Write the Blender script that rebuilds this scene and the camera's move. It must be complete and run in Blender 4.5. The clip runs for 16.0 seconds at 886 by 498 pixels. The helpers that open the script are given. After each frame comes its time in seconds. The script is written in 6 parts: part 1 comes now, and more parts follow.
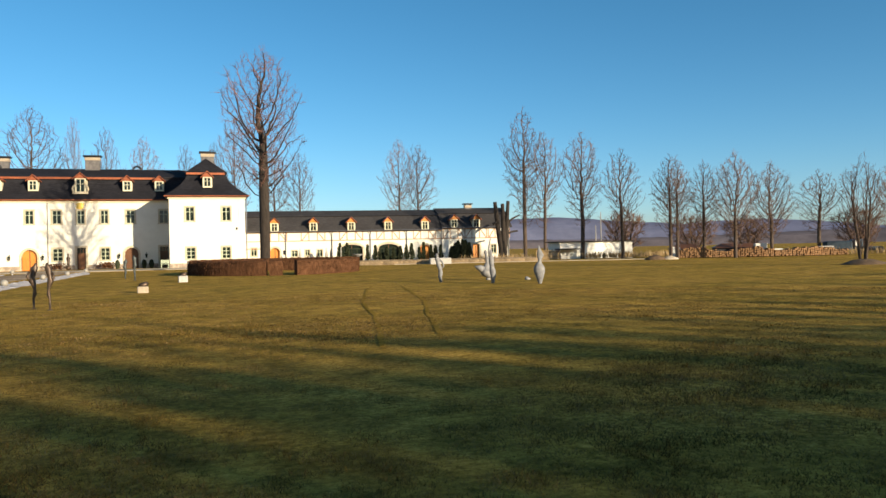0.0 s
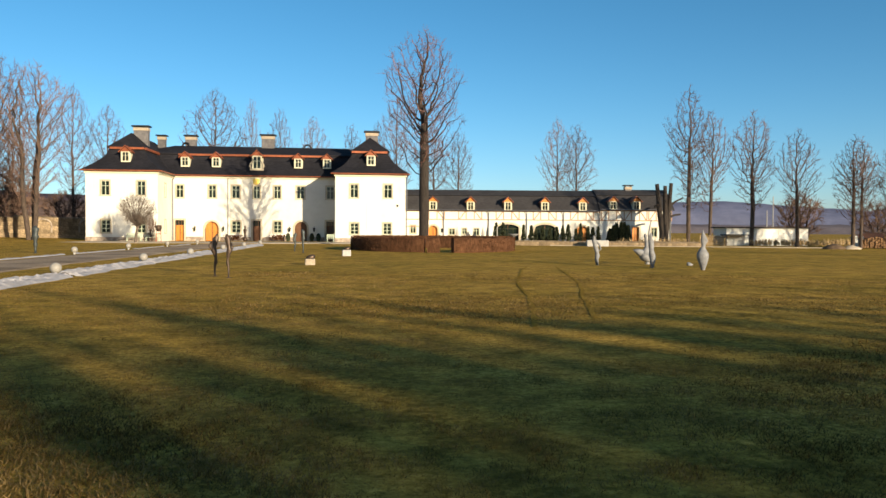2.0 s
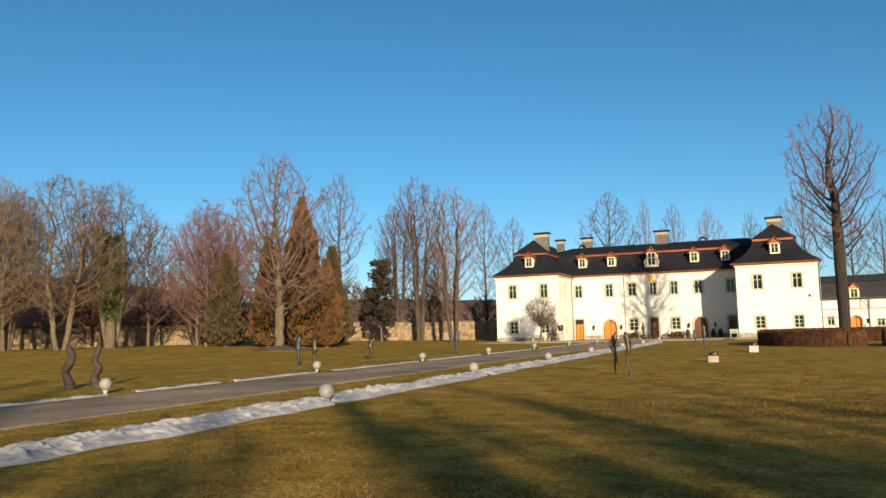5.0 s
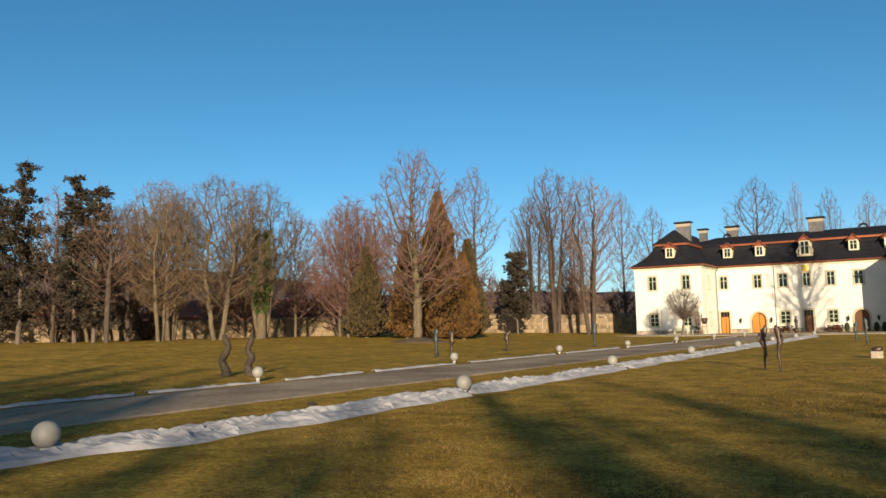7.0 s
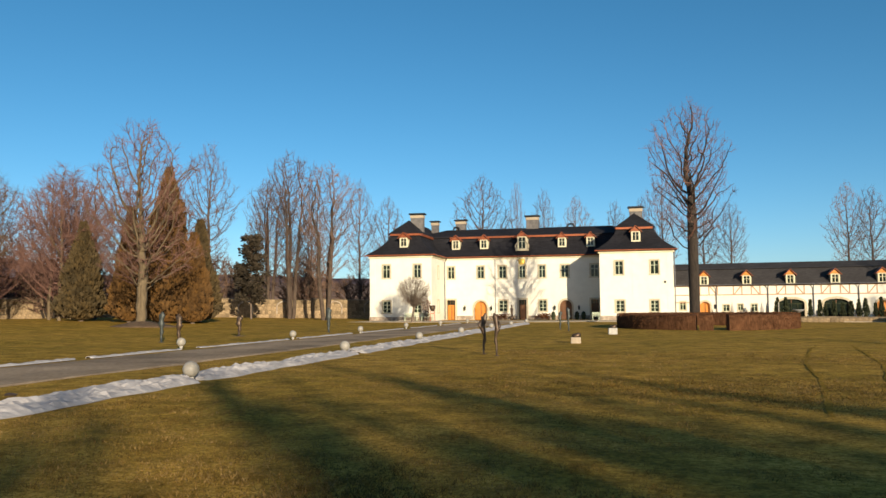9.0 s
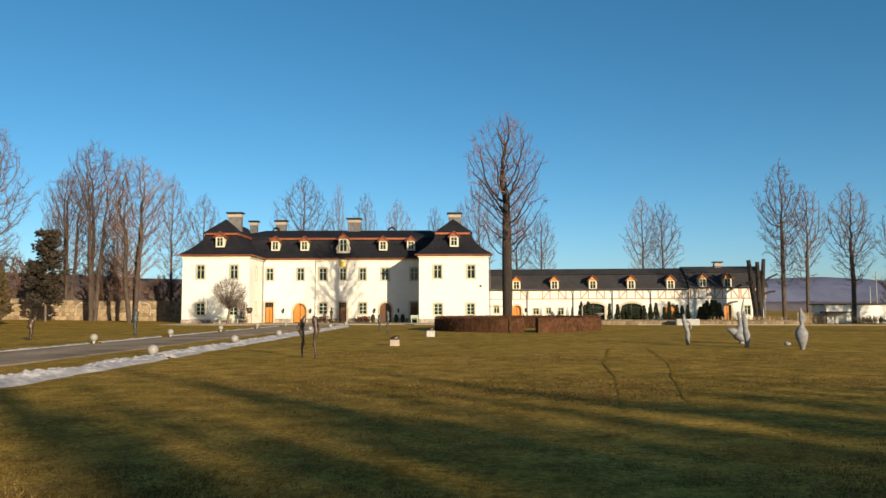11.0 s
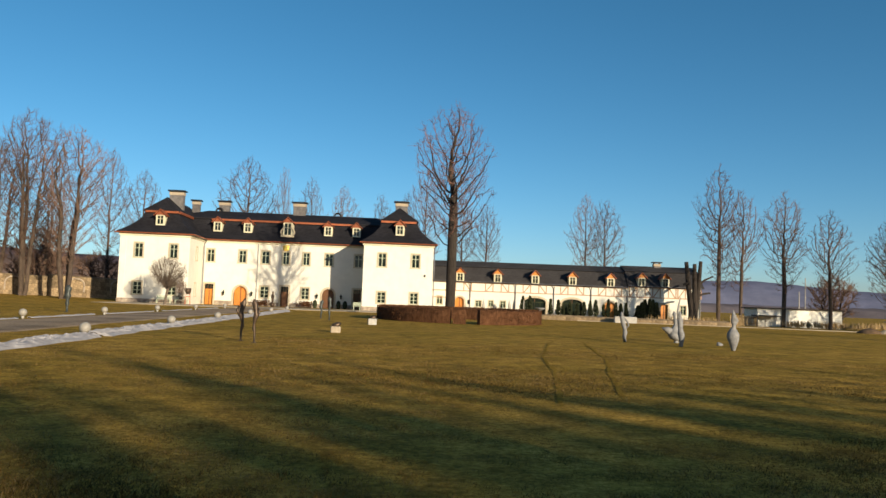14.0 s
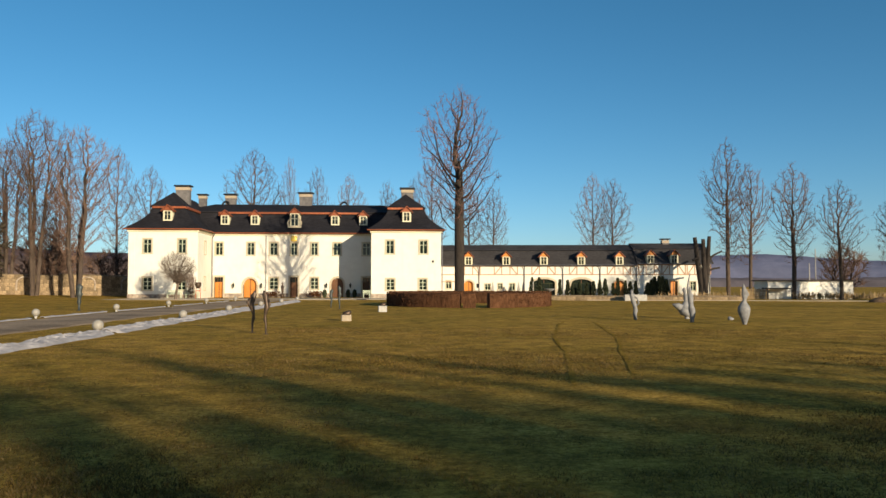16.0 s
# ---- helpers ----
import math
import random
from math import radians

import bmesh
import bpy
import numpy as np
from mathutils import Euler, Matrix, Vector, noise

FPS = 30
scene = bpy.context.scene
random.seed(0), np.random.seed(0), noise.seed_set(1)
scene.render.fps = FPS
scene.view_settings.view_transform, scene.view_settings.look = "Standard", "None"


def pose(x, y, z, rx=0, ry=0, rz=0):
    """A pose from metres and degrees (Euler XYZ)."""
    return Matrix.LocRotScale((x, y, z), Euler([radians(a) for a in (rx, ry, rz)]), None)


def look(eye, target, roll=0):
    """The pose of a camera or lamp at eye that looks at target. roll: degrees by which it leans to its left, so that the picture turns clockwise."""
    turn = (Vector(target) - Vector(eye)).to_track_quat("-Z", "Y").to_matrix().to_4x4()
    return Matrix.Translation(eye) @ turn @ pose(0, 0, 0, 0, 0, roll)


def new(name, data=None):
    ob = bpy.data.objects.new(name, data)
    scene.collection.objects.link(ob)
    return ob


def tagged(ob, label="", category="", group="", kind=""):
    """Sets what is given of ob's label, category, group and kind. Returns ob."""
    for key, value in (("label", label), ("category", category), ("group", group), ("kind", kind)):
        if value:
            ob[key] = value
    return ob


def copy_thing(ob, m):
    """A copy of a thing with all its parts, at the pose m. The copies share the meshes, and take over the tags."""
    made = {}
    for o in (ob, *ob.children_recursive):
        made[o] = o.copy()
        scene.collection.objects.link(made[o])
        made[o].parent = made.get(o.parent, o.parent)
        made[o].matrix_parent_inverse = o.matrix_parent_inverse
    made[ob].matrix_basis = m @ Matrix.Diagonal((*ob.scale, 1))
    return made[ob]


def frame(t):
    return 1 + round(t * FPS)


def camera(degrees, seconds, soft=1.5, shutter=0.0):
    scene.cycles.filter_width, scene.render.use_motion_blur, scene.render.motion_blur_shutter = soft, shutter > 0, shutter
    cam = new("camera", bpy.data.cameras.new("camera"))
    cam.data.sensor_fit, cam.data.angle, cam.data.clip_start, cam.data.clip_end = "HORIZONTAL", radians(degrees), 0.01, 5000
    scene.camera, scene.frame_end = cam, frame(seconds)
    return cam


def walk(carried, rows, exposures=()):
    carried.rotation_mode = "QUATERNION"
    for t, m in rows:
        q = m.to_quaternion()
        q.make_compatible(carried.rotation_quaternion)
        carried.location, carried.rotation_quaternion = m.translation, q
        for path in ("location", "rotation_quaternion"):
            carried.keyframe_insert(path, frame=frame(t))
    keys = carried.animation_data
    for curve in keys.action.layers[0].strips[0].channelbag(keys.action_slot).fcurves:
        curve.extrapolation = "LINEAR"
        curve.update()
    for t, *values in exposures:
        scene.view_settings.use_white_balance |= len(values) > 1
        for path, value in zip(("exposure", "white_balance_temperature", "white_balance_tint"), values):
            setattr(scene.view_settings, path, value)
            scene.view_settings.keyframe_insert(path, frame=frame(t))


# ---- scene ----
FOV = 59.48
EYE = (0.0, 0.0, 1.65)
cam = camera(FOV, 16.0, soft=1.5)
# seconds, turn to the left from +y, tilt up, lean
TURNS = [
    (0.0, -17.91, -0.08, -1.19),
    (0.5, -19.14, -1.26, -0.78),
    (1.0, -17.83, -0.94, -0.42),
    (1.5, -13.75, -0.62, -0.48),
    (2.0, -6.43, -1.47, 0.37),
    (2.5, -0.31, -1.66, -0.87),
    (3.0, 3.80, 2.24, -0.83),
    (3.5, 7.52, 3.74, -1.19),
    (4.0, 12.50, 4.63, -2.60),
    (4.5, 17.92, 5.18, -2.52),
    (5.0, 22.14, 5.98, -1.47),
    (5.2, 23.81, 6.30, -1.75),
    (5.7, 27.26, 6.50, -1.78),
    (6.2, 30.19, 6.26, -1.63),
    (6.7, 31.94, 5.86, -1.39),
    (7.0, 32.15, 5.65, -1.26),
    (7.3, 31.55, 5.52, -1.15),
    (7.5, 30.66, 5.45, -1.02),
    (8.0, 25.28, 4.77, -0.34),
    (8.5, 18.12, 4.29, -0.13),
    (9.0, 12.91, 4.30, -0.43),
    (9.5, 7.68, 4.72, 0.15),
    (10.0, 4.06, 4.60, -0.39),
    (10.2, 3.06, 4.68, 0.06),
    (10.7, 0.82, 4.60, 0.01),
    (11.2, -0.91, 4.28, -0.23),
    (11.7, -2.19, 3.95, -0.48),
    (12.3, -3.18, 3.86, -0.57),
    (12.5, -3.37, 4.89, -0.03),
    (13.0, -5.33, 3.36, 0.16),
    (13.5, -5.31, 2.63, 0.42),
    (14.0, -4.33, 3.74, 2.14),
    (14.5, -2.42, 3.91, 0.99),
    (15.0, -3.79, 1.43, 0.25),
    (15.5, -4.41, 2.56, 0.05),
    (16.0, -3.79, 2.61, -0.01)
]


def carried_pose(yaw, tilt, lean):
    """The carried camera at its one standing place, turned by degrees."""
    a, b = radians(yaw), radians(tilt)
    ahead = Vector((-math.sin(a) * math.cos(b), math.cos(a) * math.cos(b), math.sin(b)))
    return look(EYE, Vector(EYE) + 10 * ahead, lean)


walk(cam, [(t, carried_pose(a, b, c)) for t, a, b, c in TURNS], [(0, 0.80, 6200, 10), (1.5, 0.78, 6200, 10), (3.5, 0.63, 6200, 10), (9.0, 0.52, 6200, 10), (16, 0.44, 6200, 10)])

# ---- light ----
SUN_AZ, SUN_EL = 32.0, 12.5   # the sun stands behind the camera, to its right
sun_to = Vector((math.sin(radians(SUN_AZ)) * math.cos(radians(SUN_EL)), -math.cos(radians(SUN_AZ)) * math.cos(radians(SUN_EL)), math.sin(radians(SUN_EL))))
world = bpy.data.worlds.new("winter_sky")
scene.world = world
world.use_nodes = True
wn, wl = world.node_tree.nodes, world.node_tree.links
sky = wn.new("ShaderNodeTexSky")
sky.sky_type, sky.sun_disc = "NISHITA", False
sky.sun_elevation, sky.sun_rotation = radians(SUN_EL), radians(180 - SUN_AZ)
sky.altitude, sky.air_density, sky.dust_density, sky.ozone_density = 300, 0.7, 0.8, 2.2
wn["Background"].inputs["Strength"].default_value = 0.082
deep = wn.new("ShaderNodeHueSaturation")
deep.inputs["Saturation"].default_value, deep.inputs["Value"].default_value, deep.inputs["Hue"].default_value = 1.20, 1.14, 0.484
wl.new(sky.outputs[0], deep.inputs["Color"])
wl.new(deep.outputs["Color"], wn["Background"].inputs["Color"])
sun = new("sun", bpy.data.lights.new("sun", "SUN"))
sun.data.energy, sun.data.angle, sun.data.color = 5.0, radians(0.55), (1.0, 0.83, 0.58)
sun.matrix_world = look(sun_to * 200, (0, 0, 0))

# ---- materials ----


def shader(name, a, b, scale=3.0, rough=0.8, bump=0.3, bump_scale=None, big=0.25, big_scale=0.3, metal=0.0, spec=0.4, stretch=(1, 1, 1), vary=0.0, dist=0.02):
    """A rough two-tone surface: grain between the colours a and b, wide stains, fine relief."""
    m = bpy.data.materials.new(name)
    m.use_nodes = True
    n, l = m.node_tree.nodes, m.node_tree.links
    p = n["Principled BSDF"]
    p.inputs["Roughness"].default_value, p.inputs["Metallic"].default_value = rough, metal
    p.inputs["Specular IOR Level"].default_value = spec
    tc = n.new("ShaderNodeTexCoord")
    mp = n.new("ShaderNodeMapping")
    mp.inputs["Scale"].default_value = stretch
    l.new(tc.outputs["Object"], mp.inputs["Vector"])
    grain = n.new("ShaderNodeTexNoise")
    grain.inputs["Scale"].default_value, grain.inputs["Detail"].default_value, grain.inputs["Roughness"].default_value = scale, 6, 0.65
    l.new(mp.outputs[0], grain.inputs["Vector"])
    ramp = n.new("ShaderNodeValToRGB")
    ramp.color_ramp.elements[0].position, ramp.color_ramp.elements[1].position = 0.32, 0.68
    ramp.color_ramp.elements[0].color, ramp.color_ramp.elements[1].color = (*a, 1), (*b, 1)
    l.new(grain.outputs["Fac"], ramp.inputs["Fac"])
    wide = n.new("ShaderNodeTexNoise")
    wide.inputs["Scale"].default_value, wide.inputs["Detail"].default_value = big_scale, 4
    l.new(tc.outputs["Object"], wide.inputs["Vector"])
    rng = n.new("ShaderNodeMapRange")
    rng.inputs["From Min"].default_value, rng.inputs["From Max"].default_value = 0.3, 0.7
    rng.inputs["To Min"].default_value, rng.inputs["To Max"].default_value = 1 - big, 1 + big * 0.6
    l.new(wide.outputs["Fac"], rng.inputs["Value"])
    last = rng.outputs["Result"]
    if vary:
        info = n.new("ShaderNodeObjectInfo")
        vr = n.new("ShaderNodeMapRange")
        vr.inputs["To Min"].default_value, vr.inputs["To Max"].default_value = 1 - vary, 1 + vary
        l.new(info.outputs["Random"], vr.inputs["Value"])
        mu = n.new("ShaderNodeMath")
        mu.operation = "MULTIPLY"
        l.new(last, mu.inputs[0])
        l.new(vr.outputs["Result"], mu.inputs[1])
        last = mu.outputs[0]
    mix = n.new("ShaderNodeVectorMath")
    mix.operation = "SCALE"
    l.new(ramp.outputs["Color"], mix.inputs[0])
    l.new(last, mix.inputs["Scale"])
    l.new(mix.outputs["Vector"], p.inputs["Base Color"])
    if bump:
        bn = n.new("ShaderNodeTexNoise")
        bn.inputs["Scale"].default_value, bn.inputs["Detail"].default_value = bump_scale or scale * 3, 5
        l.new(mp.outputs[0], bn.inputs["Vector"])
        bp = n.new("ShaderNodeBump")
        bp.inputs["Strength"].default_value, bp.inputs["Distance"].default_value = bump, dist
        l.new(bn.outputs["Fac"], bp.inputs["Height"])
        l.new(bp.outputs["Normal"], p.inputs["Normal"])
    return m


def lawn_shader():
    """Winter lawn: straw, moss green and bare brown at three scales, with clumpy relief."""
    m = bpy.data.materials.new("winter_lawn")
    m.use_nodes = True
    n, l = m.node_tree.nodes, m.node_tree.links
    p = n["Principled BSDF"]
    p.inputs["Roughness"].default_value, p.inputs["Specular IOR Level"].default_value = 0.95, 0.03
    tc = n.new("ShaderNodeTexCoord")

    def tex(scale, detail, rough=0.6):
        t = n.new("ShaderNodeTexNoise")
        t.inputs["Scale"].default_value, t.inputs["Detail"].default_value, t.inputs["Roughness"].default_value = scale, detail, rough
        l.new(tc.outputs["Object"], t.inputs["Vector"])
        return t.outputs["Fac"]

    def ramp(fac, stops):
        r = n.new("ShaderNodeValToRGB")
        while len(r.color_ramp.elements) < len(stops):
            r.color_ramp.elements.new(0.5)
        for e, (at, c) in zip(r.color_ramp.elements, stops):
            e.position, e.color = at, (*c, 1)
        l.new(fac, r.inputs["Fac"])
        return r.outputs["Color"]

    def blend(kind, fac, a, b):
        x = n.new("ShaderNodeMix")
        x.data_type, x.blend_type = "RGBA", kind
        if isinstance(fac, float):
            x.inputs[0].default_value = fac
        else:
            l.new(fac, x.inputs[0])
        l.new(a, x.inputs[6])
        l.new(b, x.inputs[7])
        return x.outputs[2]

    fine = ramp(tex(12, 8, 0.8), [(0.34, (0.098, 0.061, 0.009)), (0.5, (0.365, 0.228, 0.040)), (0.66, (0.66, 0.43, 0.11))])
    moss = ramp(tex(9, 8, 0.7), [(0.34, (0.072, 0.050, 0.007)), (0.52, (0.29, 0.196, 0.032)), (0.68, (0.52, 0.35, 0.07))])
    patch = ramp(tex(0.22, 5), [(0.40, (0, 0, 0)), (0.62, (1, 1, 1))])
    both = blend("MIX", patch, fine, moss)
    mid = ramp(tex(1.3, 5, 0.65), [(0.34, (0.56, 0.54, 0.52)), (0.62, (1.28, 1.2, 1.15))])
    l.new(blend("MULTIPLY", 1.0, both, mid), p.inputs["Base Color"])
    b1, b2 = n.new("ShaderNodeBump"), n.new("ShaderNodeBump")
    b1.inputs["Strength"].default_value, b1.inputs["Distance"].default_value = 0.42, 0.06
    b2.inputs["Strength"].default_value, b2.inputs["Distance"].default_value = 0.42, 0.03
    l.new(tex(4.5, 6, 0.7), b1.inputs["Height"])
    l.new(tex(28, 6, 0.7), b2.inputs["Height"])
    l.new(b1.outputs["Normal"], b2.inputs["Normal"])
    l.new(b2.outputs["Normal"], p.inputs["Normal"])
    return m


def blade_shader():
    """Blades from dead straw to dull green, each with its own tone, in drifts."""
    m = bpy.data.materials.new("grass_blade")
    m.use_nodes = True
    n, l = m.node_tree.nodes, m.node_tree.links
    p = n["Principled BSDF"]
    p.inputs["Roughness"].default_value, p.inputs["Specular IOR Level"].default_value = 0.8, 0.1
    geo, tc, wide, add = n.new("ShaderNodeNewGeometry"), n.new("ShaderNodeTexCoord"), n.new("ShaderNodeTexNoise"), n.new("ShaderNodeMath")
    wide.inputs["Scale"].default_value, wide.inputs["Detail"].default_value = 0.7, 5
    l.new(tc.outputs["Object"], wide.inputs["Vector"])
    add.operation = "MULTIPLY_ADD"
    add.inputs[1].default_value = 0.55
    l.new(geo.outputs["Random Per Island"], add.inputs[0])
    l.new(wide.outputs["Fac"], add.inputs[2])
    r = n.new("ShaderNodeValToRGB")
    for at, c in ((0.5, (0.062, 0.037, 0.007)), (0.72, (0.104, 0.062, 0.013)), (0.9, (0.17, 0.104, 0.03))):
        e = r.color_ramp.elements.new(at)
        e.color = (*c, 1)
    r.color_ramp.elements[0].color, r.color_ramp.elements[-1].color = (0.030, 0.020, 0.004, 1), (0.24, 0.155, 0.06, 1)
    l.new(add.outputs[0], r.inputs["Fac"])
    l.new(r.outputs["Color"], p.inputs["Base Color"])
    return m


LAWN = lawn_shader()
BLADE = blade_shader()
PLASTER = shader("cream_plaster", (0.69, 0.65, 0.55), (0.75, 0.71, 0.61), 1.2, 0.9, 0.15, 30, big=0.05, big_scale=0.35)
STONE = shader("sandstone_trim", (0.44, 0.36, 0.24), (0.60, 0.51, 0.36), 5, 0.85, 0.3, 30)
PLINTH = shader("rubble_plinth", (0.20, 0.14, 0.10), (0.50, 0.42, 0.32), 2.2, 0.9, 0.6, 6, big=0.3, big_scale=0.8, dist=0.05)
SLATE = shader("dark_slate_roof", (0.012, 0.0115, 0.014), (0.027, 0.026, 0.030), 2.5, 0.8, 0.5, 9, big=0.25, big_scale=0.5, stretch=(1, 1, 4), spec=0.1)
SLATEPALE = shader("weathered_slate_roof", (0.032, 0.029, 0.029), (0.058, 0.053, 0.051), 2.5, 0.85, 0.5, 9, big=0.2, big_scale=0.5, stretch=(1, 1, 4), spec=0.15)
COPPER = shader("red_brown_copper", (0.23, 0.062, 0.026), (0.36, 0.11, 0.042), 4, 0.5, 0.2, 20, big=0.3, metal=0.3)
CHIM = shader("grey_chimney_render", (0.10, 0.092, 0.09), (0.18, 0.165, 0.155), 3, 0.9, 0.3)
CREAM = shader("cream_paint", (0.66, 0.60, 0.40), (0.76, 0.70, 0.50), 6, 0.6, 0.1)
SASHM = shader("pale_green_sash_paint", (0.42, 0.46, 0.32), (0.54, 0.56, 0.40), 6, 0.55, 0.1)
OAK = shader("orange_oak_boards", (0.48, 0.165, 0.02), (0.66, 0.255, 0.04), 3, 0.5, 0.3, 12, stretch=(6, 6, 0.6), big=0.15)
DARKOAK = shader("brown_oak_boards", (0.085, 0.033, 0.01), (0.16, 0.065, 0.02), 3, 0.55, 0.3, 12, stretch=(6, 6, 0.6), big=0.2)
BEAM = shader("timber_beam", (0.36, 0.20, 0.11), (0.48, 0.29, 0.17), 4, 0.8, 0.2, 20, stretch=(3, 3, 3))
IRON = shader("black_iron", (0.015, 0.016, 0.017), (0.035, 0.035, 0.035), 8, 0.5, 0.2, metal=0.6)
ZINC = shader("zinc_pipe", (0.10, 0.10, 0.11), (0.18, 0.18, 0.19), 5, 0.5, 0.1, metal=0.6)
GLASS = shader("dark_window_glass", (0.008, 0.013, 0.010), (0.022, 0.030, 0.023), 0.8, 0.08, 0.05, 2, spec=0.3)
ASPHALT = shader("worn_asphalt", (0.26, 0.18, 0.11), (0.44, 0.325, 0.215), 14, 0.9, 0.5, 60, big=0.45, big_scale=0.35, stretch=(1, 0.35, 1), spec=0.08)
GRAVEL = shader("pale_gravel", (0.30, 0.24, 0.165), (0.47, 0.385, 0.28), 12, 0.95, 0.5, 50, big=0.2)
FLEECE = shader("white_fleece", (0.30, 0.28, 0.28), (0.39, 0.37, 0.37), 4, 0.9, 0.35, 6, big=0.14, big_scale=1.5, dist=0.04, spec=0.1)
GLOBE = shader("frosted_globe", (0.27, 0.245, 0.205), (0.35, 0.32, 0.27), 5, 0.5, 0.05, big=0.1)
BRONZE = shader("dark_bronze", (0.045, 0.032, 0.022), (0.13, 0.085, 0.055), 6, 0.45, 0.3, 20, metal=0.5)
PATINA = shader("verdigris_bronze", (0.035, 0.043, 0.04), (0.085, 0.092, 0.085), 6, 0.5, 0.3, 20, metal=0.4)
WHITESTONE = shader("white_stone", (0.13, 0.13, 0.135), (0.29, 0.28, 0.265), 5, 0.7, 0.25, 25, big=0.15, big_scale=1.2)
CONCRETE = shader("pale_concrete", (0.36, 0.34, 0.3), (0.5, 0.47, 0.42), 7, 0.9, 0.2)
WOODGREY = shader("weathered_carved_wood", (0.028, 0.02, 0.013), (0.085, 0.06, 0.038), 5, 0.8, 0.4, 15, stretch=(3, 3, 0.5))
BARK = shader("grey_brown_bark", (0.085, 0.062, 0.045), (0.20, 0.15, 0.11), 5, 0.95, 0.8, 14, stretch=(2, 2, 0.4), dist=0.04)
BARKDARK = shader("dark_wet_bark", (0.018, 0.013, 0.01), (0.055, 0.041, 0.03), 5, 0.95, 0.8, 14, stretch=(2, 2, 0.4), dist=0.04)
BARKPALE = shader("pale_olive_bark", (0.085, 0.06, 0.034), (0.20, 0.148, 0.085), 4, 0.95, 0.7, 14, stretch=(2, 2, 0.4), dist=0.03)
BARKMID = shader("brown_furrowed_bark", (0.048, 0.034, 0.025), (0.125, 0.088, 0.062), 5, 0.95, 0.8, 14, stretch=(2, 2, 0.4), dist=0.04)
TWIG = shader("brown_twigs", (0.105, 0.062, 0.042), (0.20, 0.118, 0.078), 2, 0.9, 0, big=0.2, vary=0.15)
TWIGRED = shader("reddish_twigs", (0.13, 0.066, 0.050), (0.22, 0.115, 0.085), 2, 0.9, 0, big=0.2, vary=0.1)
TWIGTAN = shader("tan_willow_twigs", (0.105, 0.067, 0.036), (0.19, 0.122, 0.066), 2, 0.9, 0, big=0.25, vary=0.1)
NEEDLE = shader("dark_pine_needles", (0.022, 0.017, 0.009), (0.065, 0.046, 0.024), 1.6, 0.8, 0, big=0.3, vary=0.1)
NEEDLEBR = shader("brown_green_needles", (0.036, 0.026, 0.009), (0.10, 0.064, 0.021), 1.2, 0.8, 0, big=0.3)
THUJABR = shader("winter_brown_thuja", (0.055, 0.027, 0.006), (0.155, 0.075, 0.015), 1.1, 0.85, 0, big=0.3, big_scale=0.6)
THUJAGR = shader("dark_green_thuja", (0.013, 0.018, 0.006), (0.040, 0.048, 0.016), 1.5, 0.85, 0, big=0.3)
IVY = shader("ivy_leaves", (0.035, 0.065, 0.010), (0.10, 0.145, 0.028), 2, 0.6, 0, big=0.3)
HEDGE = shader("brown_beech_hedge", (0.055, 0.025, 0.011), (0.15, 0.07, 0.034), 9, 0.95, 0.6, 20, big=0.35, big_scale=0.9, dist=0.04, stretch=(1, 1, 0.25), spec=0.1)
HEDGELEAF = shader("dry_beech_leaves", (0.085, 0.037, 0.016), (0.14, 0.064, 0.03), 4, 0.95, 0, big=0.3, spec=0.1)
RUBBLE = shader("rubble_wall_mortar", (0.14, 0.10, 0.058), (0.27, 0.195, 0.11), 2, 0.95, 0.8, 5, big=0.35, big_scale=0.5, dist=0.06)
RUBBLESTONE = shader("rubble_stone", (0.15, 0.105, 0.06), (0.33, 0.24, 0.135), 2.5, 0.95, 0.6, 12, vary=0.35, dist=0.03)
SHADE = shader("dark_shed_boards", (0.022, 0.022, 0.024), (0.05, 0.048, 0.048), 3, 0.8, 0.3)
WHITEWALL = shader("white_render", (0.74, 0.70, 0.60), (0.82, 0.78, 0.68), 2, 0.9, 0.15)
REDROOF = shader("red_tile_roof", (0.30, 0.075, 0.04), (0.44, 0.13, 0.075), 3, 0.85, 0.4)
LOGEND = shader("split_logs", (0.16, 0.082, 0.034), (0.36, 0.205, 0.092), 5, 0.9, 0.4)
BLUEPAINT = shader("faded_blue_paint", (0.015, 0.028, 0.042), (0.035, 0.055, 0.075), 3, 0.5, 0.1)
REDPAINT = shader("red_orange_paint", (0.42, 0.08, 0.025), (0.55, 0.14, 0.05), 4, 0.5, 0.1)
BENCHGREEN = shader("pale_green_bench_paint", (0.42, 0.47, 0.33), (0.54, 0.58, 0.42), 5, 0.6, 0.1)
GOLD = shader("gilt_crest", (0.75, 0.48, 0.08), (0.85, 0.60, 0.14), 6, 0.35, 0.3, metal=0.5)
EARTH = shader("brown_earth", (0.055, 0.034, 0.018), (0.14, 0.088, 0.048), 3, 0.95, 0.7, 9, dist=0.06)
REED = shader("dry_reeds", (0.26, 0.17, 0.075), (0.42, 0.30, 0.15), 3, 0.9, 0)
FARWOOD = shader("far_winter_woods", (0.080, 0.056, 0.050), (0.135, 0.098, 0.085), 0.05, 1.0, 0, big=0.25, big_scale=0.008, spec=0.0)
# the blue is distance haze put into the hills' own colour
HAZEBLUE = shader("far_blue_hills", (0.135, 0.145, 0.215), (0.19, 0.195, 0.27), 0.02, 1.0, 0, big=0.2, big_scale=0.004, spec=0.0)
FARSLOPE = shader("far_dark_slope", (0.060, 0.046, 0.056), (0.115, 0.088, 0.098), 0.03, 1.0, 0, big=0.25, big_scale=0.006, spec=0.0)
